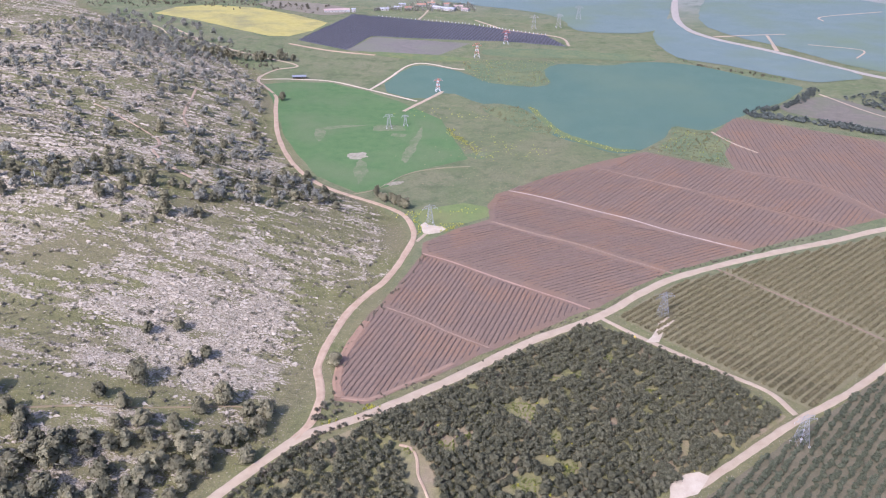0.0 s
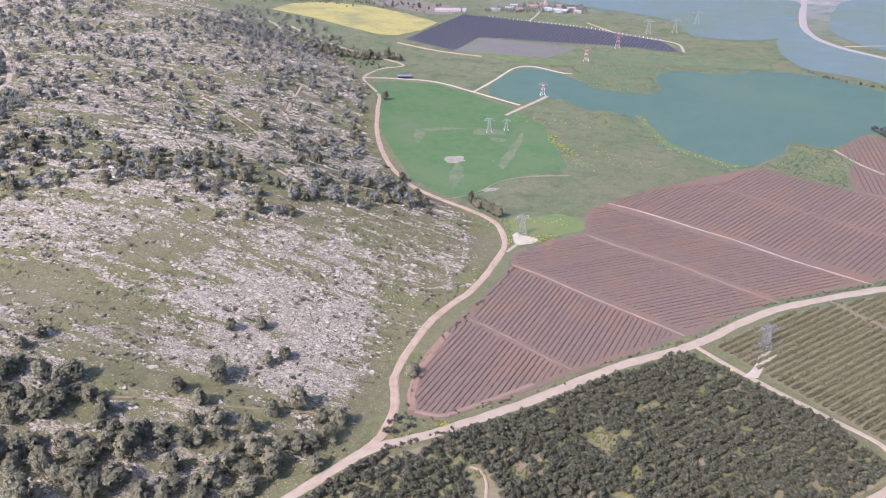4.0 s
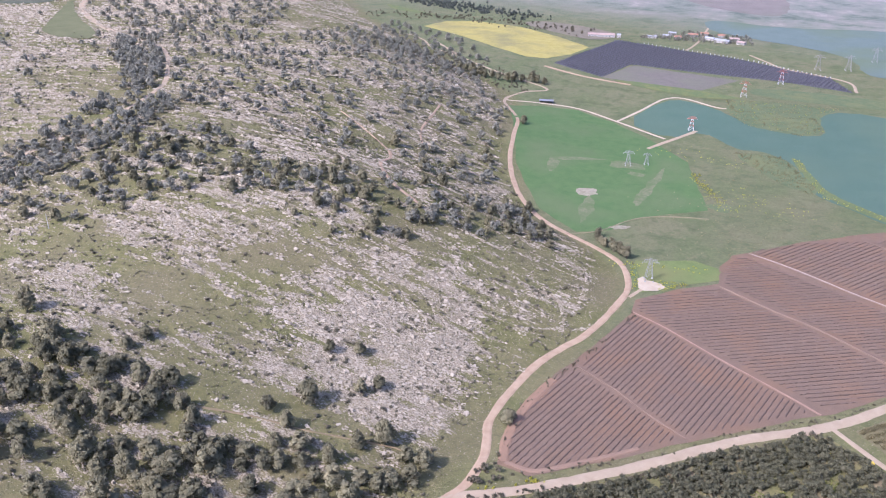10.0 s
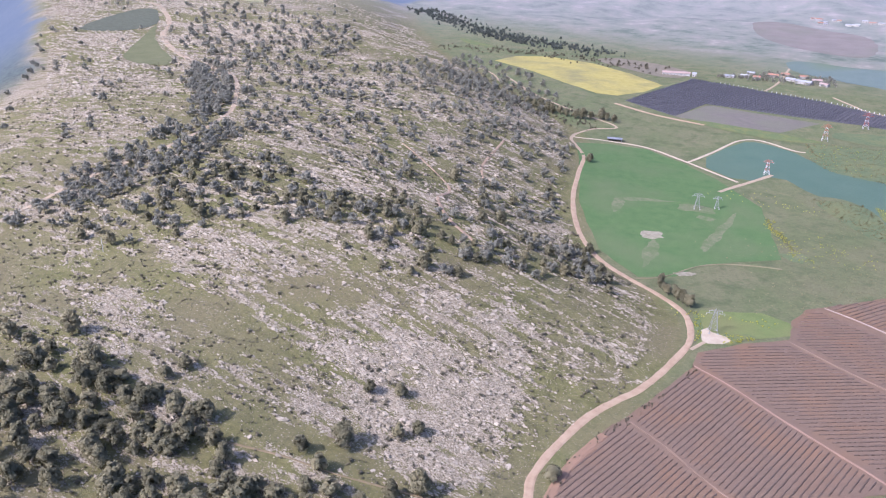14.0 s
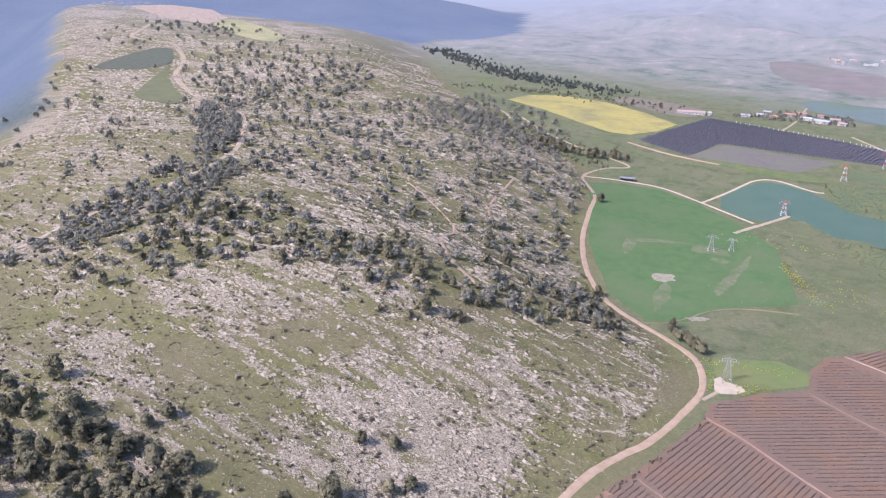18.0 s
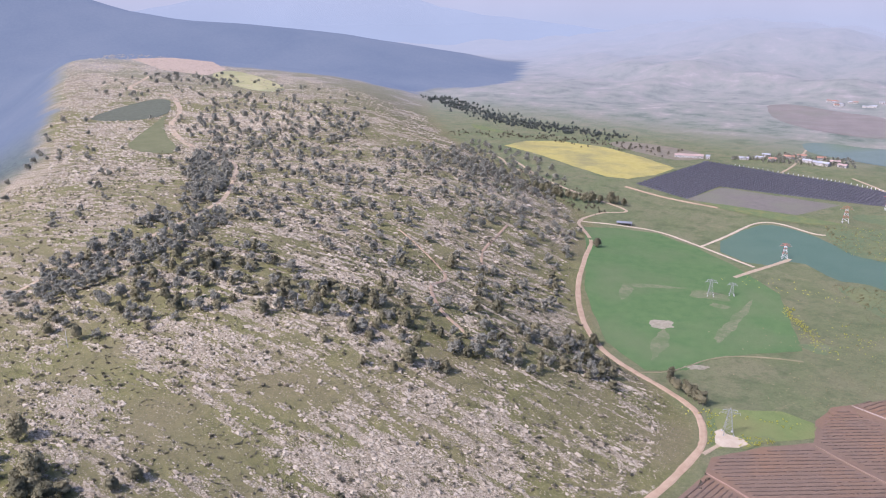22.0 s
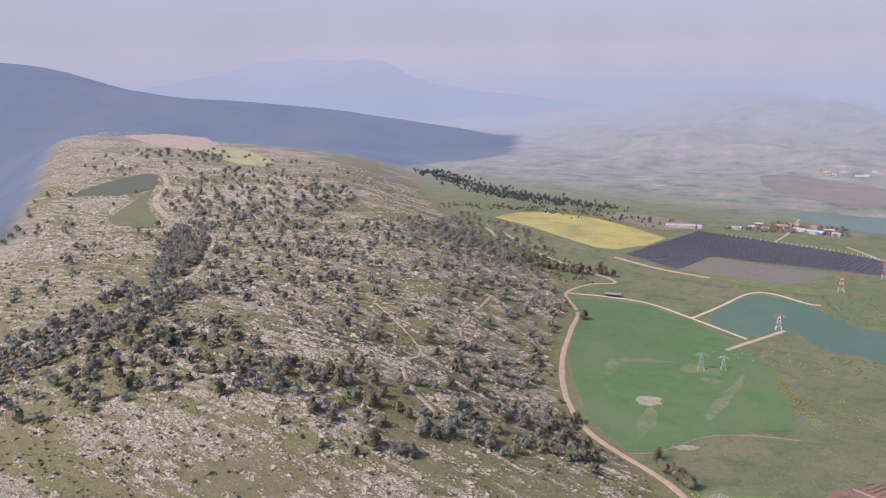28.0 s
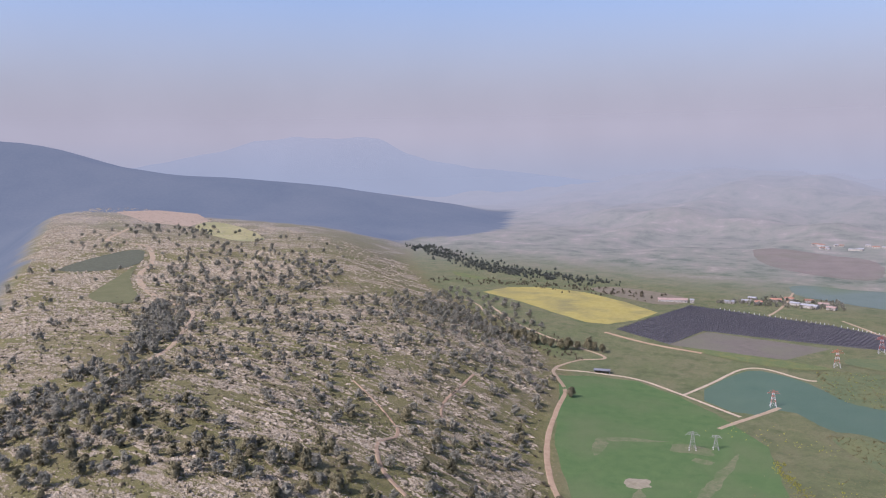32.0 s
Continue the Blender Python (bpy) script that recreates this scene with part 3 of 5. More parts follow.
def soft(me, centre, up=0.4):
    """Leaves share the roundness of their crown: normals lean outwards from its middle."""
    v = np.zeros(len(me.vertices) * 3)
    me.vertices.foreach_get("co", v)
    n = v.reshape(-1, 3) - centre
    n /= np.linalg.norm(n, axis=1)[:, None] + 1e-9
    n = n * 0.7 + RNG.normal(size=n.shape) * 0.42 + np.array([0, 0, up])
    n /= np.linalg.norm(n, axis=1)[:, None] + 1e-9
    me.polygons.foreach_set("use_smooth", np.ones(len(me.polygons), bool))
    me.normals_split_custom_set_from_vertices([tuple(q) for q in n])
    return me


def limb_shape(a, b, ra, rb, n=6):
    a, b = np.array(a, float), np.array(b, float)
    d = (b - a) / np.linalg.norm(b - a)
    x = np.cross(d, (0.3, 0.9, 0.2))
    x /= np.linalg.norm(x)
    y = np.cross(d, x)
    t = np.arange(n) * 2 * math.pi / n
    ring = np.cos(t)[:, None] * x + np.sin(t)[:, None] * y
    v = np.concatenate([a + ring * ra, b + ring * rb])
    i = np.arange(n)
    j = (i + 1) % n
    return v, np.concatenate([np.stack([i, j, j + n], 1), np.stack([i, j + n, i + n], 1)])


def trunk_shape(rng, height, low, width):
    r = 0.022 * height + 0.06
    mid = (rng.normal() * 0.3, rng.normal() * 0.3, low + (height - low) * 0.3)
    top = (mid[0] * 1.6, mid[1] * 1.6, low + (height - low) * 0.75)
    out = [limb_shape((0, 0, -0.6), mid, r, r * 0.7), limb_shape(mid, top, r * 0.7, r * 0.3)]
    for k in range(4):
        a = rng.random() * 6.283
        end = (mid[0] + math.cos(a) * width * 0.28, mid[1] + math.sin(a) * width * 0.28, mid[2] + (height - low) * (0.1 + 0.25 * rng.random()))
        out.append(limb_shape(mid, end, r * 0.45, r * 0.15))
    return joined(out)


def scatter(base, where, size, turn, squash=None, jitter=0.0):
    """Copies of one shape, set down at many places and joined into arrays."""
    bv, bf = base
    n, m = len(where), len(bv)
    c, s = np.cos(turn)[:, None], np.sin(turn)[:, None]
    x = bv[None, :, 0] * c - bv[None, :, 1] * s
    y = bv[None, :, 0] * s + bv[None, :, 1] * c
    z = np.repeat(bv[None, :, 2], n, 0)
    v = np.stack([x, y, z], -1) * np.asarray(size).reshape(n, 1, -1)
    if squash is not None:
        v = v * np.asarray(squash)[:, None, :]
    if jitter:
        v = v * (1 + jitter * (RNG.random((n, m, 1)) - 0.5))
    v = v + np.asarray(where)[:, None, :]
    f = bf[None] + (np.arange(n) * m)[:, None, None]
    return v.reshape(-1, 3), f.reshape(-1, 3)


def on_land(p, dz=0.0):
    p = np.asarray(p, float).reshape(-1, 2)
    return np.column_stack([p, land(p[:, 0], p[:, 1]) + dz])


ROAD_LINES = [smoothed(p, 6.0) for _, _, _, p in ROADS]


def off_roads(q, gap=6.0):
    return all(((c - q) ** 2).sum(1).min() > gap * gap for c in ROAD_LINES)


def spots(poly, n, gap, seed, open_ground=0.36):
    """Loosely spaced places inside an outline, thinned by slow noise so that clearings stay open."""
    rng = np.random.default_rng(seed)
    p = np.array(poly, float)
    lo, hi = p.min(0), p.max(0)
    out = np.zeros((0, 2))
    for _ in range(n * 40):
        q = lo + rng.random(2) * (hi - lo)
        if not inside(poly, q[0], q[1]) or NZ.fbm(q[0] / 32 + seed, q[1] / 32, 2) < open_ground + 0.2 * rng.random() or not off_roads(q):
            continue
        if len(out) and ((out - q) ** 2).sum(1).min() < (gap * (0.7 + 0.6 * rng.random())) ** 2:
            continue
        out = np.vstack([out, q])
        if len(out) >= n:
            break
    return out


# ---------------------------------------------------------------- growing things: materials
def leaf_material(name, dark, light, island=False):
    s = Nodes(name, 0.75, 0.25)
    if island:
        r = s.p.node.outputs["Random Per Island"]
    else:
        r = s.t.nodes.new("ShaderNodeObjectInfo").outputs["Random"]
    n = s.noise(1.1, 3, 0.6)
    c = s.mix(s.gate(s.maths("ADD", s.maths("MULTIPLY", r, 0.5), s.maths("MULTIPLY", n, 0.6)), 0.25, 0.85), dark, light)
    # leaves let part of the light through
    soft = s.put("ShaderNodeBsdfTranslucent", Color=c)
    both = s.t.nodes.new("ShaderNodeMixShader")
    both.inputs[0].default_value = 0.45
    s.t.links.new(s.b.outputs[0], both.inputs[1])
    s.t.links.new(soft.outputs[0], both.inputs[2])
    s.t.links.new(both.outputs[0], s.t.nodes["Material Output"].inputs[0])
    return s.done(c)


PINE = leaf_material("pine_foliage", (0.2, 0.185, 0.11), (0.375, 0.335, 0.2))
# copy for far trees, greyer and flatter: haze mixed into the leaf colours
PINE_ISLAND = leaf_material("pine_foliage_far_hazed", (0.215, 0.208, 0.16), (0.345, 0.325, 0.25), True)
SHRUB = leaf_material("shrub_foliage", (0.115, 0.108, 0.07), (0.225, 0.19, 0.128), True)
AVOCADO = leaf_material("dark_orchard_foliage", (0.098, 0.096, 0.056), (0.195, 0.18, 0.106))
AVOCADO_ISLAND = leaf_material("dark_orchard_foliage_joined", (0.098, 0.096, 0.056), (0.195, 0.18, 0.106), True)
OLIVE = leaf_material("olive_green_foliage", (0.165, 0.145, 0.072), (0.3, 0.255, 0.135), True)
OLIVE_ONE = leaf_material("olive_green_foliage_single", (0.165, 0.145, 0.072), (0.3, 0.255, 0.135))
EAST_LEAF = leaf_material("grey_green_foliage", (0.085, 0.094, 0.056), (0.165, 0.168, 0.102), True)
EAST_ONE = leaf_material("grey_green_foliage_single", (0.085, 0.094, 0.056), (0.165, 0.168, 0.102))
GROVE_LEAF = leaf_material("blue_grey_grove_foliage", (0.125, 0.125, 0.138), (0.17, 0.165, 0.178), True)
YELLOW_LEAF = leaf_material("yellow_flowering_foliage", (0.3, 0.3, 0.05), (0.55, 0.5, 0.08), True)
WINDBREAK_LEAF = leaf_material("dark_windbreak_foliage", (0.095, 0.108, 0.088), (0.165, 0.175, 0.145), True)
WEED_LEAF = leaf_material("fresh_weed_foliage", (0.15, 0.17, 0.05), (0.3, 0.3, 0.09), True)
VINE = leaf_material("bare_vine_wood", (0.14, 0.104, 0.08), (0.2, 0.146, 0.112))
BARK = ground_like("grey_brown_bark", (0.12, 0.09, 0.07), (0.22, 0.18, 0.15), 0.6)


def limestone():
    s = Nodes("weathered_limestone", 0.9, 0.2)
    r = s.p.node.outputs["Random Per Island"]
    n = s.noise(0.8, 5, 0.7)
    c = s.ramp(s.maths("ADD", s.maths("MULTIPLY", r, 0.45), s.maths("MULTIPLY", n, 0.6)), (0.2, (0.175, 0.145, 0.096)), (0.5, (0.29, 0.246, 0.177)), (0.85, (0.425, 0.363, 0.272)))
    return s.done(c, n, 0.15)


STONE = limestone()

# ---------------------------------------------------------------- pines and oaks on the hill
WOODS_EDGE = [(-365, 275), (-366, 296), (-348, 307), (-320, 308), (-293, 285), (-279, 259), (-281, 241), (-278, 220), (-293, 210)]
WOODS_FAR_WEST = [(-415, 300), (-369, 318), (-335, 312), (-318, 285), (-330, 225), (-300, 205), (-289, 205), (-350, 200)]
BELT = [(-477, 381), (-471, 463), (-502, 542), (-435, 566), (-319, 525), (-288, 570), (-226, 585), (-198, 664), (-160, 619), (-142, 572), (-180, 535), (-228, 486), (-303, 489), (-372, 462), (-407, 405)]
GULLY = [(-536, 387), (-574, 444), (-566, 518), (-600, 640), (-822, 855), (-679, 779), (-512, 632), (-493, 546), (-489, 480), (-491, 402)]
TOP = [(-819, 865), (-913, 1240), (-842, 1277), (-645, 968), (-650, 846), (-602, 729)]
SLOPE = [(-600, 640), (-330, 590), (-230, 680), (-290, 900), (-420, 1120), (-640, 1150)]
near = np.vstack([spots(WOODS_FAR_WEST, 22, 9.0, 13, 0.24), spots(WOODS_EDGE, 24, 9.0, 17, 0.2), spots(BELT, 60, 10.0, 12)])
STANDING = [(-190, 385), (-168, 368), (-195, 342), (-184, 344), (-207, 320), (-165, 573), (-168, 605), (-150, 587), (-137, 575), (-178, 551), (-172, 575), (-191, 644), (-182, 657), (-237, 299), (-224, 269), (-229, 291), (-209, 283), (-211, 273), (-190, 290), (-195, 317), (-173, 300), (-154, 316), (-143, 330), (-125, 330), (-127, 302), (-131, 315), (-151, 299), (-157, 288), (-164, 291), (-148, 279), (-179, 275), (-211, 262), (-147, 318), (-162, 310), (-170, 306), (-189, 306), (-198, 291), (-109, 344), (-360, 295), (-343, 301), (-319, 296), (-316, 304), (-299, 290), (-294, 298), (-297, 319), (-293, 330), (-282, 308)]
STANDING += [(-265, 304), (-259, 309), (-248, 304), (-257, 289), (-289, 274), (-302, 274), (-281, 270), (-274, 279), (-309, 263), (-321, 265), (-295, 242), (-279, 256), (-260, 273), (-257, 296), (-268, 257), (-260, 262), (-258, 267), (-243, 271), (-237, 279), (-223, 294), (-215, 294), (-210, 308), (-255, 335), (-245, 329), (-235, 340), (-282, 490), (-289, 470), (-275, 507), (-272, 528), (-248, 529), (-226, 525), (-212, 533), (-194, 548), (-297, 534), (-280, 548), (-326, 517), (-316, 526), (-357, 512), (-283, 664), (-242, 614), (-268, 691), (-252, 742), (-321, 680), (-245, 509), (-213, 565), (-257, 467), (-240, 475)]
STANDING += [(-528, 497), (-539, 485), (-522, 517), (-481, 507), (-456, 497), (-397, 468), (-433, 497), (-425, 506), (-447, 526), (-431, 523), (-392, 494), (-415, 526), (-367, 491), (-342, 472), (-373, 462), (-370, 474), (-370, 518), (-348, 504), (-337, 523), (-320, 500), (-333, 532), (-316, 522), (-285, 493), (-276, 509), (-256, 469), (-296, 534), (-300, 555)]
STANDING += [(-279, 519), (-278, 530), (-262, 521), (-265, 537), (-250, 528), (-258, 510), (-243, 477), (-239, 528), (-230, 528), (-216, 522), (-169, 570), (-181, 604), (-154, 574), (-182, 646), (-192, 656), (-145, 597), (-156, 612), (-260, 753), (-248, 733), (-280, 651), (-253, 633), (-267, 675), (-250, 595), (-216, 599), (-203, 584), (-343, 639), (-322, 677), (-303, 565), (-313, 566)]
WOOD_WEST = [(-308, 291), (-309, 300), (-334, 303), (-290, 327), (-293, 315), (-295, 291), (-288, 296), (-285, 303), (-271, 301), (-260, 300), (-256, 306), (-292, 275), (-297, 269), (-284, 285), (-272, 285), (-264, 286), (-254, 290), (-249, 297), (-241, 297), (-282, 258), (-275, 257), (-279, 270), (-271, 278), (-268, 271), (-262, 279), (-254, 281), (-230, 286), (-231, 292), (-262, 255), (-253, 256), (-249, 263), (-258, 248), (-248, 247), (-237, 253), (-235, 267), (-226, 263), (-224, 253), (-222, 266), (-219, 275), (-219, 282), (-210, 283), (-208, 289), (-208, 275), (-214, 255), (-206, 255), (-213, 247), (-263, 225), (-256, 225), (-234, 234), (-198, 291)]
WOOD_EAST = [(-196, 283), (-190, 302), (-187, 289), (-182, 293), (-185, 275), (-180, 267), (-170, 269), (-192, 315), (-178, 306), (-173, 299), (-162, 285), (-153, 285), (-166, 283), (-162, 307), (-163, 295), (-154, 298), (-142, 292), (-143, 303), (-156, 323), (-146, 333), (-131, 327), (-122, 328), (-123, 316), (-131, 309), (-123, 297), (-133, 304), (-140, 286), (-194, 259), (-147, 277), (-190, 388), (-193, 337), (-206, 319), (-168, 369), (-174, 359), (-204, 376), (-147, 277), (-150, 268), (-166, 274), (-167, 265), (-183, 261), (-190, 256), (-205, 260), (-210, 250), (-219, 252), (-230, 252)]
STANDING = [q for q in STANDING if q[1] > 350] + WOOD_WEST + WOOD_EAST
single = []
for q in STANDING:
    if all((q[0] - o[0]) ** 2 + (q[1] - o[1]) ** 2 > 16 for o in single):
        single.append(q)
single = np.array(single, float)
near = np.array([q for q in near if ((single - q) ** 2).sum(1).min() > 45])
near = np.vstack([single, near])[:300]
rng = np.random.default_rng(21)
kinds = []
for k in range(6):
    w, h = 7.0 + 2.0 * rng.random(), 8.5 + 3.0 * rng.random()
    tree = tagged(new("hill_tree"), "dark grey-green pine or oak on the rocky hillside", "tree", "trees on the hillside")
    part("trunk", big_mesh("trunk", *trunk_shape(rng, h, 1.0, w), True), BARK, tree, "grey-brown trunk with limbs")
    part("crown", soft(big_mesh("crown", *crown_shape(rng, w, h, 0.7, 22, 75, 0.62, 0.78)), (0, 0, h * 0.4)), PINE, tree)
    kinds.append(tree)
used = set()
for n, (x, y) in enumerate(near):
    k = n % 6
    size = (0.8 + 0.45 * rng.random()) * (1.28 if y < 350 else 0.9)
    m = Matrix.Translation((x, y, float(land(x, y)))) @ Matrix.Rotation(rng.random() * 6.28, 4, "Z") @ Matrix.Diagonal((size, size, size * (0.85 + 0.3 * rng.random()), 1))
    if k in used:
        copy_thing(kinds[k], m)
    else:
        used.add(k)
        kinds[k].matrix_basis = m
GULLY_TOP = [(-803, 825), (-1041, 1061), (-786, 884), (-568, 688), (-549, 629), (-631, 659)]
DARK_WOOD = [(-1166, 930), (-1211, 996), (-1253, 1125), (-1236, 1164), (-1156, 1100), (-1100, 1042), (-1098, 976)]
ROAD_BAND = [(-1094, 1095), (-1171, 1304), (-962, 1299), (-738, 1085), (-638, 853), (-799, 876)]
LOOP_SLOPE = [(-585, 1067), (-700, 1380), (-465, 1216), (-390, 1105), (-401, 981), (-451, 934)]
QUARRY_EDGE = [(-1524, 1342), (-1471, 1415), (-1337, 1425), (-1249, 1337), (-1394, 1330), (-1456, 1292)]
HILL_MEADOW = [(-930, 818), (-996, 900), (-1072, 999), (-1110, 1050), (-1018, 962), (-938, 905), (-872, 866), (-840, 823)]
far_spots = np.vstack([spots(BELT, 95, 10.0, 14, 0.3), spots(GULLY, 210, 7.5, 15), spots(GULLY_TOP, 110, 8.0, 24, 0.38), spots(ROAD_BAND, 110, 13.0, 26, 0.25), spots(LOOP_SLOPE, 130, 14.0, 27, 0.2),
                       spots(QUARRY_EDGE, 40, 8.0, 28, 0.2), spots(TOP, 90, 15.0, 16, 0.25), spots(SLOPE, 290, 12.0, 17, 0.2),
                       spots([(-191, 640), (-174, 655), (-142, 590), (-161, 564), (-210, 572)], 6, 6.0, 18),
                       spots([(-1500, 1150), (-900, 880), (-700, 1000), (-1000, 1500), (-1500, 1500)], 110, 22.0, 19),
                       spots([(-1000, 560), (-640, 520), (-600, 640), (-900, 900), (-1250, 950)], 45, 18.0, 20)])
far_spots = far_spots[~inside(HILL_MEADOW, far_spots[:, 0], far_spots[:, 1]) & ~inside(DARK_WOOD, far_spots[:, 0], far_spots[:, 1])]
pieces = []
for k in range(4):
    w, h = 7.5 + 2 * rng.random(), 7.5 + 2.5 * rng.random()
    base = joined([trunk_shape(rng, h, 1.0, w), crown_shape(rng, w, h, 0.8, 8, 16, 0.95)])
    at = far_spots[k::4]
    size = 0.8 + 0.6 * rng.random(len(at))
    pieces.append(scatter(base, on_land(at), size[:, None] * np.array([1, 1, 1.0]), rng.random(len(at)) * 6.28))
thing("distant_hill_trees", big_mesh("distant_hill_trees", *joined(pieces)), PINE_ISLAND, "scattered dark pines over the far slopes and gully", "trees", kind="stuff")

# windbreak beside the hill road, and the hedge of tall trees by the north loop
for label, line, n, h, w in (("dense dark windbreak tree beside the dirt road", [(-116, 629), (-106, 616), (-86, 602)], 15, 11.0, 6.4),
                             ("tall grey-green tree along the north track", [(-423, 1066), (-383, 1052), (-345, 1046), (-318, 1062), (-300, 1058)], 13, 12.0, 9.0)):
    tree = tagged(new("roadside_tree"), label, "tree", label.split()[0] + " roadside trees")
    part("trunk", big_mesh("trunk", *trunk_shape(rng, h, 0.8, w), True), BARK, tree)
    part("crown", soft(big_mesh("crown", *crown_shape(rng, w, h, 0.5, 22, 70, 0.6, 0.8)), (0, 0, h * 0.4)), PINE, tree)
    c = smoothed(line, 1.0)
    for n_, p in enumerate(c[np.linspace(0, len(c) - 1, n).astype(int)]):
        p = p + rng.normal(size=2) * 1.3
        size = 0.75 + 0.5 * rng.random()
        m = Matrix.Translation((*p, float(land(*p)))) @ Matrix.Rotation(rng.random() * 6.28, 4, "Z") @ Matrix.Diagonal((size, size, size, 1))
        if n_:
            copy_thing(tree, m)
        else:
            tree.matrix_basis = m

# the round carob at the bend of the hill road
carob = tagged(new("round_carob_tree"), "broad round dark carob tree beside the dirt road", "tree")
part("trunk", big_mesh("trunk", *trunk_shape(rng, 7, 0.8, 9), True), BARK, carob)
part("crown", soft(big_mesh("crown", *crown_shape(rng, 10.0, 7.0, 0.3, 16, 90, 0.6)), (0, 0, 2.5)), PINE, carob)
carob.matrix_basis = Matrix.Translation((-97, 380, float(land(-97, 380)))) @ Matrix.Diagonal((1.15, 1.15, 1.15, 1))
copy_thing(carob, Matrix.Translation((-266, 880, float(land(-266, 880)))) @ Matrix.Diagonal((0.95, 0.95, 1.25, 1)))

# low shrubs
count = 17000
q = np.column_stack([RNG.uniform(-900, -90, count * 5), RNG.uniform(215, 1120, count * 5)])
d = np.interp(q[:, 1], FOOT_Y, FOOT_X) - q[:, 0]
q = q[(d > 6) & ((rockiness(q[:, 0], q[:, 1]) > 0.3) | (RNG.random(len(q)) < 0.1)) & (NZ.fbm(q[:, 0] / 40, q[:, 1] / 40 + 5, 3) + 0.35 * RNG.random(len(q)) > 0.47)][:count]
shrub = crown_shape(np.random.default_rng(5), 2.3, 1.0, 0.0, 2, 8, 0.5)
size = 0.4 + 1.6 * RNG.random(len(q)) ** 3
more = np.column_stack([RNG.uniform(-520, -92, 26000), RNG.uniform(225, 680, 26000)])
d = np.interp(more[:, 1], FOOT_Y, FOOT_X) - more[:, 0]
more = more[(d > 5) & (NZ.fbm(more[:, 0] / 26 + 3, more[:, 1] / 26, 3) + 0.4 * RNG.random(len(more)) > 0.66)][:7000]
q, size = np.vstack([q, more]), np.r_[size, 0.45 + 0.75 * RNG.random(len(more)) ** 2]
thing("hillside_shrubs", big_mesh("hillside_shrubs", *scatter(shrub, on_land(q, -0.15), size[:, None], RNG.random(len(q)) * 6.28)), SHRUB, "low dark shrubs scattered among the rocks", "shrubs", kind="stuff")

# ---------------------------------------------------------------- limestone outcrops
SLAB_V = np.array([(-1, -0.9, 0), (0.9, -1, 0), (1.1, 0.8, 0), (-0.8, 1, 0), (-0.6, -0.7, 0.8), (0.7, -0.6, 1.0), (0.6, 0.5, 0.75), (-0.7, 0.6, 1.05)])
SLAB_F = np.array([(4, 5, 6), (4, 6, 7), (0, 1, 5), (0, 5, 4), (1, 2, 6), (1, 6, 5), (2, 3, 7), (2, 7, 6), (3, 0, 4), (3, 4, 7)])


def rock_spots(n, x0, x1, y0, y1, seed, loose=0):
    r = np.random.default_rng(seed)
    q = np.column_stack([r.uniform(x0, x1, n * 14), r.uniform(y0, y1, n * 14)])
    u, v = q[:, 0], q[:, 1]
    strip = NZ.fbm(u / 16, v / 3.6, 3)
    keep = np.minimum(rockiness(u, v), 0.6) + 0.25 * (strip - 0.5) + 0.5 * (NZ.fbm(u / 8 + 60, v / 4.5, 2) - 0.5) > 0.385 + 0.2 * r.random(len(q))
    flank = (u + 600) * -0.586 + (v - 600) * -0.81
    keep &= ~inside(HILL_MEADOW, u, v) & ~inside(DARK_WOOD, u, v)
    keep &= (flank < 105) | ((u + 600) * -0.81 + (v - 600) * 0.586 < 250)
    if loose:
        # single stones strewn in clusters over the grass
        keep = (NZ.fbm(u / 9 + 40, v / 6, 3) + 0.3 * (r.random(len(q)) - 0.5) > 0.6) & (np.interp(v, FOOT_Y, FOOT_X) - u > 8 * r.random(len(q))) & (rockiness(u, v) > 0.12)
    return q[keep][:n]


pieces = []
for n, box, big, loose in ((56000, (-480, -95, 225, 620), 0.42, 0), (6000, (-480, -95, 225, 620), 0.85, 0), (8000, (-520, -85, 225, 700), 0.38, 1), (22000, (-760, -200, 380, 900), 0.8, 0), (26000, (-1900, -300, 560, 1600), 1.05, 0), (14000, (-1650, -800, 600, 1300), 1.35, 0)):
    q = rock_spots(n, *box, n, loose)
    s = big * (0.4 + 1.3 * RNG.random(len(q)) ** 3)
    flat = np.column_stack([1.0 + 0.9 * RNG.random(len(q)), 0.55 + 0.4 * RNG.random(len(q)), 0.45 + 0.5 * RNG.random(len(q))])
    turn = RNG.normal(size=len(q)) * 0.35 - 0.17
    shape = (SLAB_V, SLAB_F)
    pv, pf = scatter(shape, on_land(q, -0.05), s, turn, flat, 0.6)
    pieces.append((pv, pf))
for line, n, spread, big in (([(-244, 398), (-215, 387), (-188, 379), (-164, 364), (-148, 352)], 1500, 1.8, 0.5), ([(-118, 467), (-100, 479), (-87, 487), (-84, 496)], 160, 0.8, 0.4), ([(-108, 505), (-100, 490), (-98, 475)], 120, 1.2, 0.4)):
    c = smoothed(line, 1.0)
    q = c[RNG.integers(0, len(c), n)] + RNG.normal(size=(n, 2)) * spread
    flat = np.column_stack([1.0 + 0.9 * RNG.random(n), 0.55 + 0.4 * RNG.random(n), 0.4 + 0.4 * RNG.random(n)])
    pieces.append(scatter((SLAB_V, SLAB_F), on_land(q, -0.05), big * (0.5 + 1.2 * RNG.random(n) ** 2), RNG.normal(size=n) * 0.6, flat, 0.6))
thing("limestone_outcrops", big_mesh("limestone_outcrops", *joined(pieces)), STONE, "broken pale grey limestone outcrops in bands", "rocks", kind="stuff")

# larger boulders
q = rock_spots(160, -420, -120, 300, 560, 77)
bm = bmesh.new()
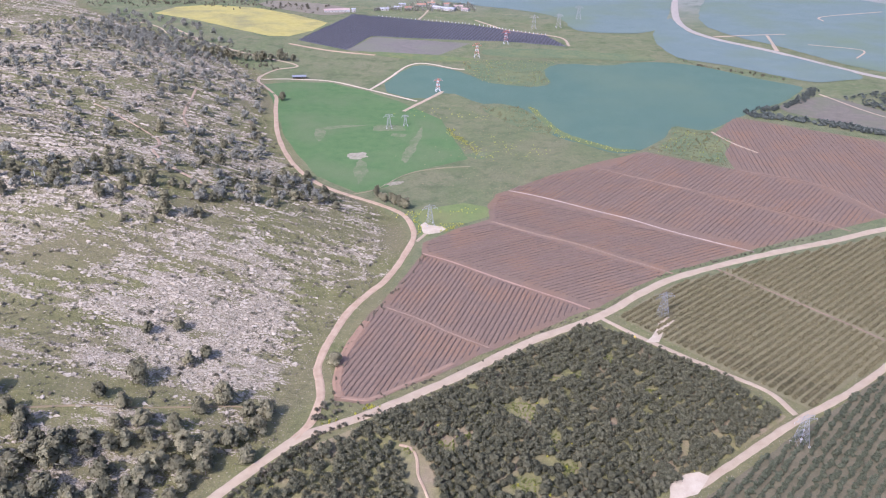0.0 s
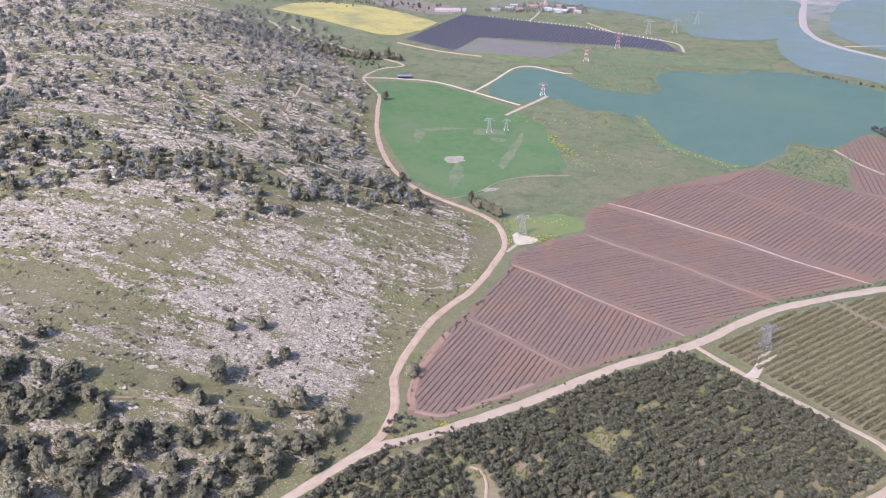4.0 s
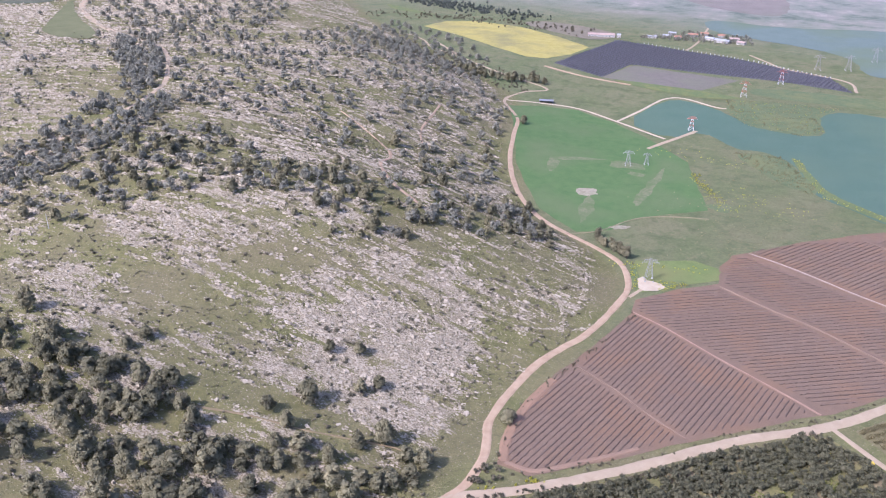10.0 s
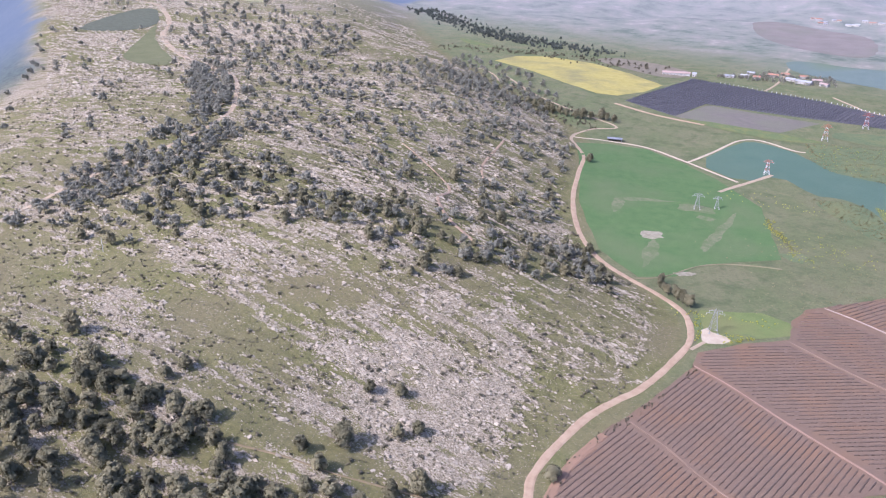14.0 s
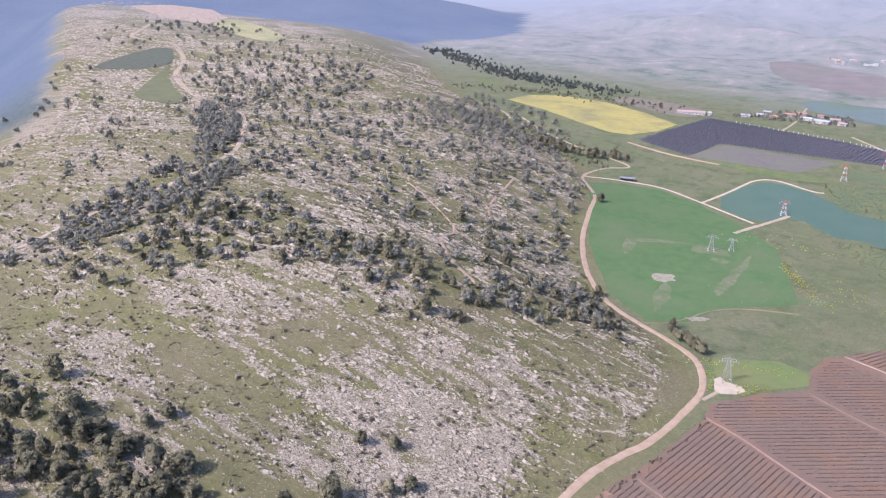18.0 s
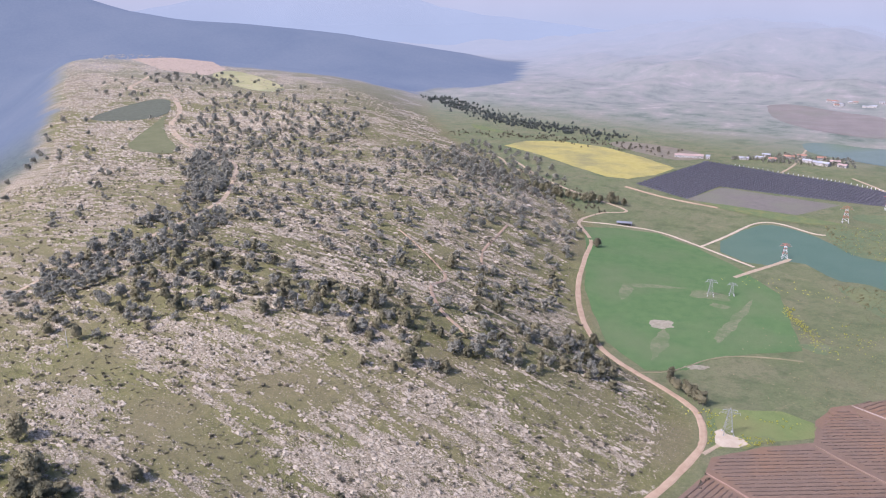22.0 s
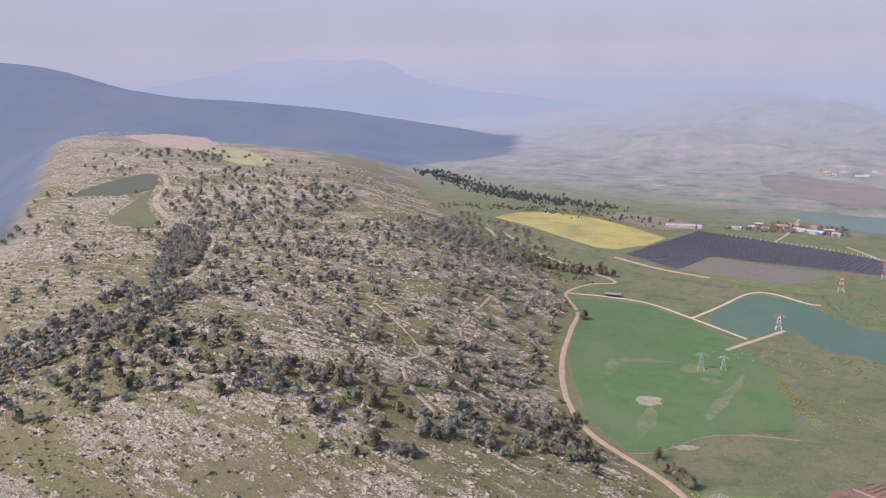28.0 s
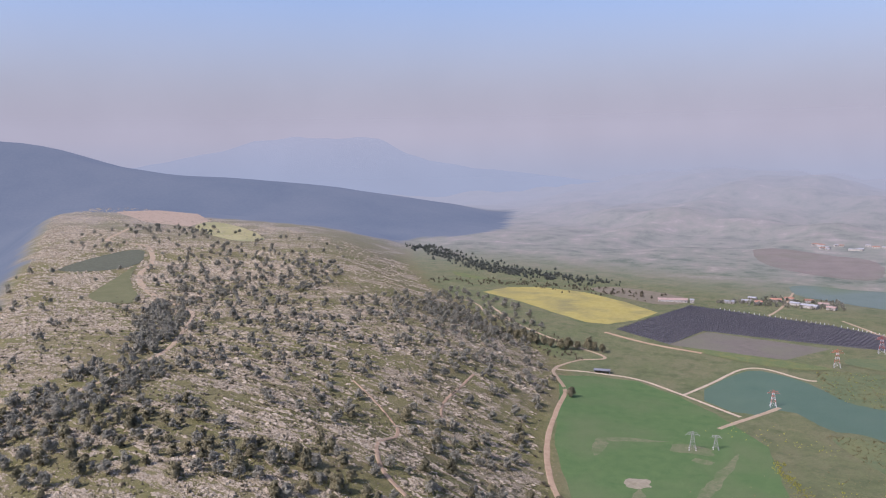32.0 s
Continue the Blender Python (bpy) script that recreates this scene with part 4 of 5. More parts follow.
bmesh.ops.create_icosphere(bm, subdivisions=2, radius=1.0)
for v in bm.verts:
    v.co *= 0.78 + 0.5 * noise.noise(v.co * 1.7)
    v.co.z *= 0.6
boulder = bpy.data.meshes.new("boulder")
bm.to_mesh(boulder)
bm.free()
boulder.materials.append(STONE)
for x, y in q:
    ob = thing("boulder", boulder, None, "weathered grey limestone boulder on the slope", "boulder", "boulders on the hillside")
    s = 0.8 + 0.9 * rng.random()
    ob.matrix_basis = Matrix.Translation((x, y, float(land(x, y)))) @ Matrix.Rotation(rng.random() * 6.28, 4, "Z") @ Matrix.Diagonal((s * 1.5, s, s * 0.7, 1))

# ---------------------------------------------------------------- vineyard rows
def clipped_rows(poly, angle, gap, inset=0.8):
    """Row lines at an angle inside an outline: start and end of each."""
    a = radians(angle)
    d, n = np.array([math.cos(a), math.sin(a)]), np.array([-math.sin(a), math.cos(a)])
    p = np.array(poly, float)
    out = []
    for off in np.arange((p @ n).min() + gap, (p @ n).max(), gap):
        cuts = []
        for u, v in zip(p, np.roll(p, -1, 0)):
            du, dv = u @ n - off, v @ n - off
            if (du > 0) != (dv > 0):
                cuts.append((u + (v - u) * du / (du - dv)) @ d)
        cuts.sort()
        for s, e in zip(cuts[::2], cuts[1::2]):
            if e - s > 2 * inset + 3:
                out.append((n * off + d * (s + inset), n * off + d * (e - inset)))
    return out


def row_mesh(name, a, b, step, wide, tall, seed):
    """One row of pruned vines: an unbroken hedge of uneven width and height."""
    r = np.random.default_rng(seed)
    k = max(3, int(np.linalg.norm(b - a) / step))
    t = np.linspace(0, 1, k) + np.r_[0, (r.random(k - 2) - 0.5) * 0.5 / k, 0]
    d = (b - a) / np.linalg.norm(b - a)
    n = np.array([-d[1], d[0]])
    c = a + (b - a) * t[:, None] + n * r.normal(size=(k, 1)) * 0.1
    w = wide / 2 * (0.55 + 0.75 * r.random(k))
    h = tall * np.where(r.random(k) < 0.16, 0.15, 0.6 + 0.6 * r.random(k))
    z = land(c[:, 0], c[:, 1])
    rows = []
    for across, up in ((-1, 0.02), (-0.9, 0.55), (-0.25, 1.0), (0.35, 0.95), (0.95, 0.5), (1, 0.02)):
        jig = 1 + 0.3 * (r.random(k) - 0.5)
        rows.append(np.column_stack([c + n * (across * w * jig)[:, None], z + 0.08 + up * h * jig]))
    v = np.stack(rows, 1).reshape(-1, 3)
    m = (np.arange(k - 1)[:, None] * 6 + np.arange(5)[None]).ravel()
    return big_mesh(name, v, np.stack([m, m + 6, m + 7, m + 1], 1))


BLOCKS = [
    ([(-88, 350), (-92, 366), (-92, 400), (-85, 433), (-77, 443), (-12, 404), (-29, 387), (-72, 349)], 75.6, 3.2, 2.2),
    ([(-76, 448), (-72, 474), (-63, 515), (-58, 519), (49, 457), (14, 427), (-9, 407)], 75.6, 3.2, 2.2),
    ([(-62, 527), (-62, 541), (-45, 560), (-16, 582), (110, 512), (56, 463)], 32.8, 3.6, 2.4),
    ([(-14, 590), (-16, 618), (-8, 644), (172, 552), (116, 516)], 32.8, 3.6, 2.4),
    ([(-4, 654), (38, 690), (78, 712), (256, 600), (186, 560), (96, 606)], 57, 3.8, 3.0),
    ([(84, 711), (126, 760), (204, 720), (264, 690), (296, 628), (262, 604)], 57, 3.8, 3.0),
    ([(208, 726), (208, 822), (241, 882), (372, 816), (420, 768), (415, 700), (306, 632), (272, 694)], 88, 4.4, 3.4),
]
seed = 100
for poly, angle, gap, step in BLOCKS:
    for a, b in clipped_rows(poly, angle, gap):
        seed += 1
        thing("vine_hedge", row_mesh("vine_hedge", a, b, step * 0.5, 0.9, 0.42, seed), VINE, "bare purple-brown trained vine hedge on reddish soil", "vine hedge", "rows of the vineyard")

# ---------------------------------------------------------------- orchards
GLADES = [(11, 346, 9, 9), (-27, 315, 7, 5), (27, 323, 3, 8), (34, 303, 5, 7), (30, 376, 4, 4), (-46, 309, 4, 3), (60, 398, 4, 7), (-16, 322, 6, 4), (14, 290, 8, 8), (81, 370, 4, 4), (42, 382, 6, 3)]


def orchard(poly, angle, gap, along, w, h, nearest, name, label, group, mat_one, mat_many, seed, miss=0.04, wander=0.35, lobes=6, tufts=14, clearing=0.0):
    r = np.random.default_rng(seed)
    at = []
    for a, b in clipped_rows(poly, angle, gap, 1.5):
        k = int(np.linalg.norm(b - a) / along)
        for t in (np.arange(k) + 0.5) / max(k, 1):
            if r.random() > miss:
                at.append(a + (b - a) * t + r.normal(size=2) * wander)
    at = np.array(at)
    at = at[np.abs((at[:, 0] - 151) * 0.707 + (at[:, 1] - 517) * 0.707) > (2.9 if "bush" in name else -1)]
    at = at[NZ.fbm(at[:, 0] / 22 + seed, at[:, 1] / 22, 2) > clearing]
    for cx, cy, rx, ry in GLADES:
        at = at[((at[:, 0] - cx) / rx) ** 2 + ((at[:, 1] - cy) / ry) ** 2 > 1]
    order = np.argsort(np.hypot(at[:, 0] - 20, at[:, 1] - 150))
    at = at[order]
    tree = tagged(new(name), label, "tree", group)
    part("trunk", big_mesh("trunk", *trunk_shape(r, h, 0.4, w), True), BARK, tree)
    part("crown", soft(big_mesh("crown", *crown_shape(r, w, h, 0.2, lobes + 2, tufts + 16, 0.5)), (0, 0, h * 0.35)), mat_one, tree)
    for n, p in enumerate(at[:nearest]):
        s = (0.9 + 0.2 * r.random()) if "bush" in name else 0.75 + 0.5 * r.random()
        m = Matrix.Translation((*p, float(land(*p)))) @ Matrix.Rotation(r.random() * 6.28, 4, "Z") @ Matrix.Diagonal((s, s, s, 1))
        if n:
            copy_thing(tree, m)
        else:
            tree.matrix_basis = m
    rest, pieces = at[nearest:], []
    for k in range(3):
        base = crown_shape(r, w, h, 0.1, lobes, tufts, 0.6)
        q = rest[k::3]
        s = 0.9 + 0.2 * r.random(len(q)) if "bush" in name else 0.75 + 0.5 * r.random(len(q))
        pieces.append(scatter(base, on_land(q), s[:, None], r.random(len(q)) * 6.28))
    thing(name + "s_beyond", big_mesh(name + "s_beyond", *joined(pieces)), mat_many, label + ", planted in rows", "trees", kind="stuff")


ORCHARD_MAIN = [(-78, 318), (-72, 325), (-28, 362), (16, 405), (58, 438), (84, 418), (124, 389), (150, 356), (105, 315), (78, 292), (40, 262), (-18, 225), (-18, 250), (-26, 275), (-36, 300), (-44, 312), (-60, 315)]
ORCHARD_CORNER = [(-88, 313), (-66, 318), (-52, 314), (-46, 306), (-43, 296), (-36, 275), (-28, 250), (-60, 200), (-140, 230), (-124, 266), (-106, 295)]
orchard(ORCHARD_MAIN, 46, 5.0, 4.0, 6.6, 5.0, 230, "dense_orchard_tree", "dark green dense orchard tree among weeds", "dense orchard", AVOCADO, AVOCADO_ISLAND, 31, 0.03, 0.45, 7, 22, 0.16)
orchard(ORCHARD_CORNER, 46, 5.2, 4.4, 5.8, 5.2, 120, "round_orchard_tree", "dark round orchard tree on weedy brown ground", "corner orchard", AVOCADO, AVOCADO_ISLAND, 34, 0.07, 0.6, 7, 20, 0.12)
orchard(ORCHARD_RIGHT, 46.2, 4.55, 1.6, 3.4, 2.1, 200, "olive_green_bush", "olive-green orchard bush in a trimmed row", "trimmed orchard rows", OLIVE_ONE, OLIVE, 32, 0.02, 0.12, 4, 8)
orchard(ORCHARD_EAST, 52.4, 4.9, 2.8, 4.0, 3.4, 200, "grey_green_orchard_tree", "grey-green orchard tree in a row", "eastern orchard", EAST_ONE, EAST_LEAF, 33, 0.03, 0.2, 5, 12)

# the dark distant grove: rows of young trees
r = np.random.default_rng(8)
at = np.array([a + (b - a) * t for a, b in clipped_rows(DARK, 80, 5.5, 1.0) for t in np.arange(0, 1, 3.4 / max(3.4, np.linalg.norm(b - a)))])
thing("distant_grove", soft(big_mesh("distant_grove", *scatter(crown_shape(r, 4.2, 1.2, 0.0, 2, 5, 0.8), on_land(at), (0.8 + 0.4 * r.random(len(at)))[:, None], r.random(len(at)) * 6.28)), (-100, 1250, -4000)), GROVE_LEAF, "grove of dark young trees in straight rows", "trees", kind="stuff")

# ---------------------------------------------------------------- patches and tracks in the valley
PALE_WEEDS = ground_like("dry_pale_weeds", (0.27, 0.24, 0.16), (0.37, 0.32, 0.23), 3)
WEEDS = ground_like("greyish_weeds", (0.135, 0.165, 0.078), (0.22, 0.21, 0.12), 3, (0.12, 0.165, 0.07))
FLOWERS = ground_like("yellow_flowering_weeds", (0.115, 0.155, 0.066), (0.165, 0.187, 0.078), 2.2, (0.2, 0.2, 0.075))
SCRUB = ground_like("scrubby_grass", (0.105, 0.145, 0.068), (0.16, 0.18, 0.09), 5, (0.19, 0.19, 0.085))
REDSOIL = dirt("red_soil_track", (0.33, 0.21, 0.15), (0.275, 0.175, 0.125))
FAINTSOIL = dirt("faint_soil_track", (0.245, 0.165, 0.115), (0.215, 0.146, 0.104))
PALESOIL = dirt("pale_soil_track", (0.36, 0.275, 0.225), (0.29, 0.215, 0.17))
# haze is put into the distant crop's colour: paler and bluer than the near field
HAZED_GREEN = ground_like("hazed_distant_crop", (0.145, 0.185, 0.16), (0.165, 0.205, 0.178), 30, (0.15, 0.185, 0.115))
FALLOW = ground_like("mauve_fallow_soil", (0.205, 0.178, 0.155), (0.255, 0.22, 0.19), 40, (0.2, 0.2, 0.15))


def blob(cx, cy, rx, ry, turn=0.0, n=32, seed=1):
    r = np.random.default_rng(seed)
    t = np.arange(n) * 2 * math.pi / n
    k = 0.35 + 1.3 * NZ.fbm(np.cos(t) * 1.6 + seed * 7, np.sin(t) * 1.6 + 40, 3) + 0.12 * r.random(n)
    x, y = np.cos(t) * rx * k, np.sin(t) * ry * k
    a = radians(turn)
    return [(cx + u * math.cos(a) - v * math.sin(a), cy + u * math.sin(a) + v * math.cos(a)) for u, v in zip(x, y)]


PATCHES = [
    ("weed_patch", blob(-150, 723, 9, 8, 20, seed=1), PALE_WEEDS, "pale bare patch in the wheat"),
    ("weed_patch", blob(-139, 682, 5, 26, 12, seed=2), WEEDS, "thin greyish patch below the bare spot in the wheat"),
    ("weed_patch", blob(-100, 762, 4.5, 44, -4, seed=3), WEEDS, "long greyish streak in the wheat"),
    ("weed_patch", blob(-200, 776, 5, 18, 10, seed=4), WEEDS, "long greyish patch in the wheat"),
    ("weed_patch", blob(-182, 803, 24, 5, 24, seed=5), WEEDS, "thin weedy streak in the wheat"),
    ("weed_patch", blob(-118, 786, 8, 5, 0, seed=6), WEEDS, "small greyish patch in the wheat"),
    ("weed_patch", blob(-36, 735, 12, 9, 0, seed=9), WEEDS, "bare weedy patch beside the wheat"),
    ("stone_heap_ground", blob(-105, 657, 7, 4, 20, seed=11), PALE_WEEDS, "pale stony spot beside the wheat track"),
    ("mustard_strip", [(-815, 1571), (-743, 1536), (-639, 1477), (-697, 1490), (-765, 1509)], FLOWERS, "thin yellow strip beyond the mustard field"),
    ("pylon_clearing", blob(-132, 808, 15, 10, 10, seed=7), WEEDS, "trampled bare ground round the pylon"),
    ("flower_strip", [(11, 897), (20, 895), (34, 850), (50, 806), (104, 764), (128, 767), (102, 752), (44, 796), (26, 848)], FLOWERS, "yellow flower edge of the blue-green field"),
    ("scrub_patch", [(-47, 889), (4, 894), (26, 846), (43, 805), (30, 800), (-7, 832)], SCRUB, "scrubby rough grass beside the field"),
    ("scrub_patch", [(163, 838), (205, 820), (222, 805), (204, 770), (202, 728), (130, 768), (161, 806)], SCRUB, "scrubby corner with yellow flowers and bushes"),
    ("scrub_patch", [(-77, 1094), (-61, 1029), (-37, 991), (24, 975), (41, 1004), (32, 1072), (60, 1120), (-52, 1112)], SCRUB, "scrubby tongue of land beside the field"),
    ("flower_strip", [(-110, 1092), (-60, 1106), (-54, 1120), (-200, 1140), (-240, 1128)], FLOWERS, "yellow strip beyond the embankment"),
    ("scrub_patch", [(-45, 1125), (60, 1135), (190, 1125), (190, 1160), (60, 1190), (-60, 1180)], SCRUB, "rough grass strip with bushes"),
    ("flower_strip", [(-82, 596), (-79, 598), (-71, 576), (-67, 557), (-70, 554)], FLOWERS, "yellow flowers along the little green plot"),
    ("flower_strip", [(-58, 575), (-50, 577), (-39, 581), (-35, 578), (-47, 565), (-53, 559)], FLOWERS, "yellow flowers along the little green plot"),
    ("gravel_clearing", [(-71, 570), (-68, 575), (-63, 572), (-54, 572), (-49, 568), (-55, 560), (-63, 556), (-67, 558)], WHITE_DIRT, "pale gravel clearing at the pylon foot"),
    ("gravel_clearing", [(86, 420), (92, 431), (96, 447), (101, 452), (105, 447), (98, 435), (92, 421)], WHITE_DIRT, "pale gravel spur to the pylon"),
    ("gravel_yard", [(78, 286), (82, 298), (90, 306), (97, 309), (101, 306), (92, 292)], WHITE_DIRT, "pale gravel yard beside the orchard road"),
    ("far_crop_field", [(201, 1293), (214, 1152), (264, 1132), (314, 1093), (370, 1038), (411, 1059), (450, 1072), (428, 1133), (383, 1182), (321, 1253), (279, 1299), (265, 1339), (258, 1410), (259, 1459), (227, 1383)], HAZED_GREEN, "distant blue-green crop field"),
    ("far_crop_field", [(296, 1392), (332, 1305), (391, 1239), (435, 1153), (482, 1104), (554, 1057), (741, 1470), (687, 1649), (543, 1758), (383, 1738), (320, 1546)], HAZED_GREEN, "distant blue-green crop field beyond the highway"),
    ("far_crop_field", [(75, 1416), (81, 1320), (142, 1307), (204, 1314), (244, 1408), (270, 1539), (305, 1708), (87, 1700), (-48, 1649), (-188, 1691), (-171, 1573), (-99, 1526), (18, 1480)], HAZED_GREEN, "distant blue-green crop field beyond the village"),
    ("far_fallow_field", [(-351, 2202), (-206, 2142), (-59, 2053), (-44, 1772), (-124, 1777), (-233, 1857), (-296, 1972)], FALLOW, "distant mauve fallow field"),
    ("fallow_strip", [(-487, 1470), (-445, 1526), (-288, 1464), (-310, 1367), (-394, 1406)], ground_like("brown_fallow_strip", (0.19, 0.165, 0.115), (0.25, 0.21, 0.15), 10), "brown fallow strip beyond the mustard field"),
    ("fallow_corner", [(285, 925), (362, 989), (400, 950), (430, 880), (390, 850), (330, 888)], ground_like("brown_corner_soil", (0.155, 0.135, 0.1), (0.195, 0.165, 0.125), 8, (0.15, 0.155, 0.09)), "small fallow corner plot behind the windbreak"),
    ("quarry_floor", [(-1789, 1516), (-1738, 1609), (-1636, 1652), (-1510, 1578), (-1441, 1451), (-1561, 1430)], dirt("pinkish_quarry_floor", (0.43, 0.335, 0.255), (0.29, 0.225, 0.165)), "pale pinkish bare plateau"),
    ("yellow_grassland", [(-1441, 1451), (-1510, 1578), (-1404, 1565), (-1170, 1435), (-1158, 1353), (-1271, 1369)], ground_like("dry_yellow_grass", (0.33, 0.31, 0.14), (0.42, 0.38, 0.2), 30, (0.25, 0.26, 0.14)), "dry yellow grassland beside the plateau"),
    ("dark_scrub_patch", DARK_WOOD, ground_like("low_dark_scrub", (0.105, 0.112, 0.075), (0.14, 0.145, 0.098), 6), "patch of low dark scrub beside the hill road"),
    ("hill_meadow", HILL_MEADOW, ground_like("hill_meadow_green", (0.145, 0.15, 0.072), (0.178, 0.175, 0.088), 20), "smooth green meadow beside the hill road"),
]
for n, (name, poly, mat, label) in enumerate(PATCHES):
    thing(name, field_mesh(name, poly, 0.2 + 0.012 * n, 16.0 if poly[0][0] > -700 else 30.0, 3.0, 0 if "gravel" in name or "quarry" in name else 2), mat, label, "field patch", kind="structure")

TRACKS = [
    ("pylon_pad_track", 3.0, PALE_DIRT, [(-70, 542), (-67, 550), (-64, 558)]),
    ("orchard_cross_track", 1.4, FAINTSOIL, [(147, 522), (151, 517), (187, 482), (223, 445), (230, 437)]),
    ("vineyard_track", 1.5, REDSOIL, [(-63, 523), (-40, 512), (1, 487), (38, 466), (54, 456)]),
    ("vineyard_track", 1.1, FAINTSOIL, [(-78, 446), (-55, 434), (-33, 419), (-9, 405)]),
    ("vineyard_track", 1.0, FAINTSOIL, [(-16, 585), (20, 565), (50, 551), (81, 531), (115, 511)]),
    ("vineyard_track", 1.4, PALESOIL, [(-3, 650), (26, 638), (71, 613), (94, 601), (129, 578), (180, 551)]),
    ("vineyard_track", 1.1, FAINTSOIL, [(79, 710), (122, 686), (187, 649), (234, 619), (264, 596)]),
    ("vineyard_track", 1.2, FAINTSOIL, [(200, 722), (268, 692), (305, 628)]),
    ("vineyard_margin", 5.5, dirt("red_margin_soil", (0.275, 0.165, 0.105), (0.225, 0.14, 0.09)), [(-88, 349), (-93, 368), (-93, 398), (-87, 428)]),
    ("vineyard_margin", 3.0, dirt("red_margin_soil_pale", (0.26, 0.165, 0.11), (0.22, 0.145, 0.1)), [(-87, 349), (-71, 349), (-50, 367), (-29, 387)]),
    ("orchard_path", 1.5, RED_DIRT, [(-50, 313), (-44, 311), (-40, 304), (-38, 293), (-34, 284), (-31, 276), (-24, 255)]),
    ("hill_path", 0.9, dirt("brown_path", (0.235, 0.175, 0.1), (0.18, 0.145, 0.078)), [(-249, 298), (-237, 302), (-214, 310), (-188, 317), (-162, 326), (-140, 333), (-125, 332)]),
    ("highway", 12.0, ASPHALT, [(340, 1900), (292, 1630), (264, 1412), (289, 1305), (367, 1212), (427, 1128), (480, 1068), (640, 920)]),
    ("highway_spur", 6.0, PALE_DIRT, [(300, 1302), (350, 1318), (416, 1335)]),
    ("highway_spur", 6.0, PALE_DIRT, [(385, 1322), (378, 1260), (372, 1214)]),
    ("far_track", 4.0, PALE_DIRT, [(430, 1263), (497, 1235), (472, 1182)]),
    ("far_track", 5.0, PALE_DIRT, [(510, 1450), (522, 1490), (643, 1551)]),
    ("far_track", 4.0, PALE_DIRT, [(-76, 1386), (-44, 1342), (-20, 1312), (60, 1270), (74, 1210)]),
    ("far_track", 4.0, PALE_DIRT, [(-171, 1373), (-166, 1420), (-164, 1486), (-168, 1590)]),
    ("far_track", 3.0, PALE_DIRT, [(-727, 1217), (-659, 1212), (-610, 1265), (-560, 1230), (-520, 1180), (-462, 1145)]),
    ("far_track", 5.0, RED_DIRT, [(-330, 1150), (-270, 1128), (-200, 1118)]),
    ("scrub_track", 2.6, PALE_DIRT, [(204, 830), (216, 800), (236, 770)]),
    ("windbreak_track", 3.0, PALE_DIRT, [(362, 990), (392, 925), (430, 870)]),
    ("wheat_edge_track", 1.0, dirt("faint_grassy_track", (0.24, 0.2, 0.125), (0.17, 0.165, 0.085)), [(-137, 628), (-118, 642), (-100, 675), (-85, 690), (-62, 700), (-40, 705)]),
]
for n, (name, width, mat, pts) in enumerate(TRACKS):
    v, f = ribbon(pts, width, 0.34 + 0.012 * n, 0.4, 3.0 if width < 6 else 8.0)
    thing(name, big_mesh(name, v, f, True), mat, name.replace("_", " ") + " of bare pale earth", "track", kind="structure")

# ---------------------------------------------------------------- pylons
STEEL = ground_like("galvanised_steel", (0.3, 0.295, 0.28), (0.38, 0.37, 0.355), 0.8)
RED_PAINT = ground_like("red_tower_paint", (0.52, 0.16, 0.12), (0.6, 0.2, 0.15), 0.8)
WHITE_PAINT = ground_like("white_tower_paint", (0.75, 0.74, 0.72), (0.82, 0.81, 0.79), 0.8)
CONCRETE = ground_like("pale_concrete", (0.5, 0.48, 0.45), (0.6, 0.58, 0.55), 0.8)


def beams(pairs, r):
    return joined([limb_shape(a, b, r, r, 4) for a, b in pairs])


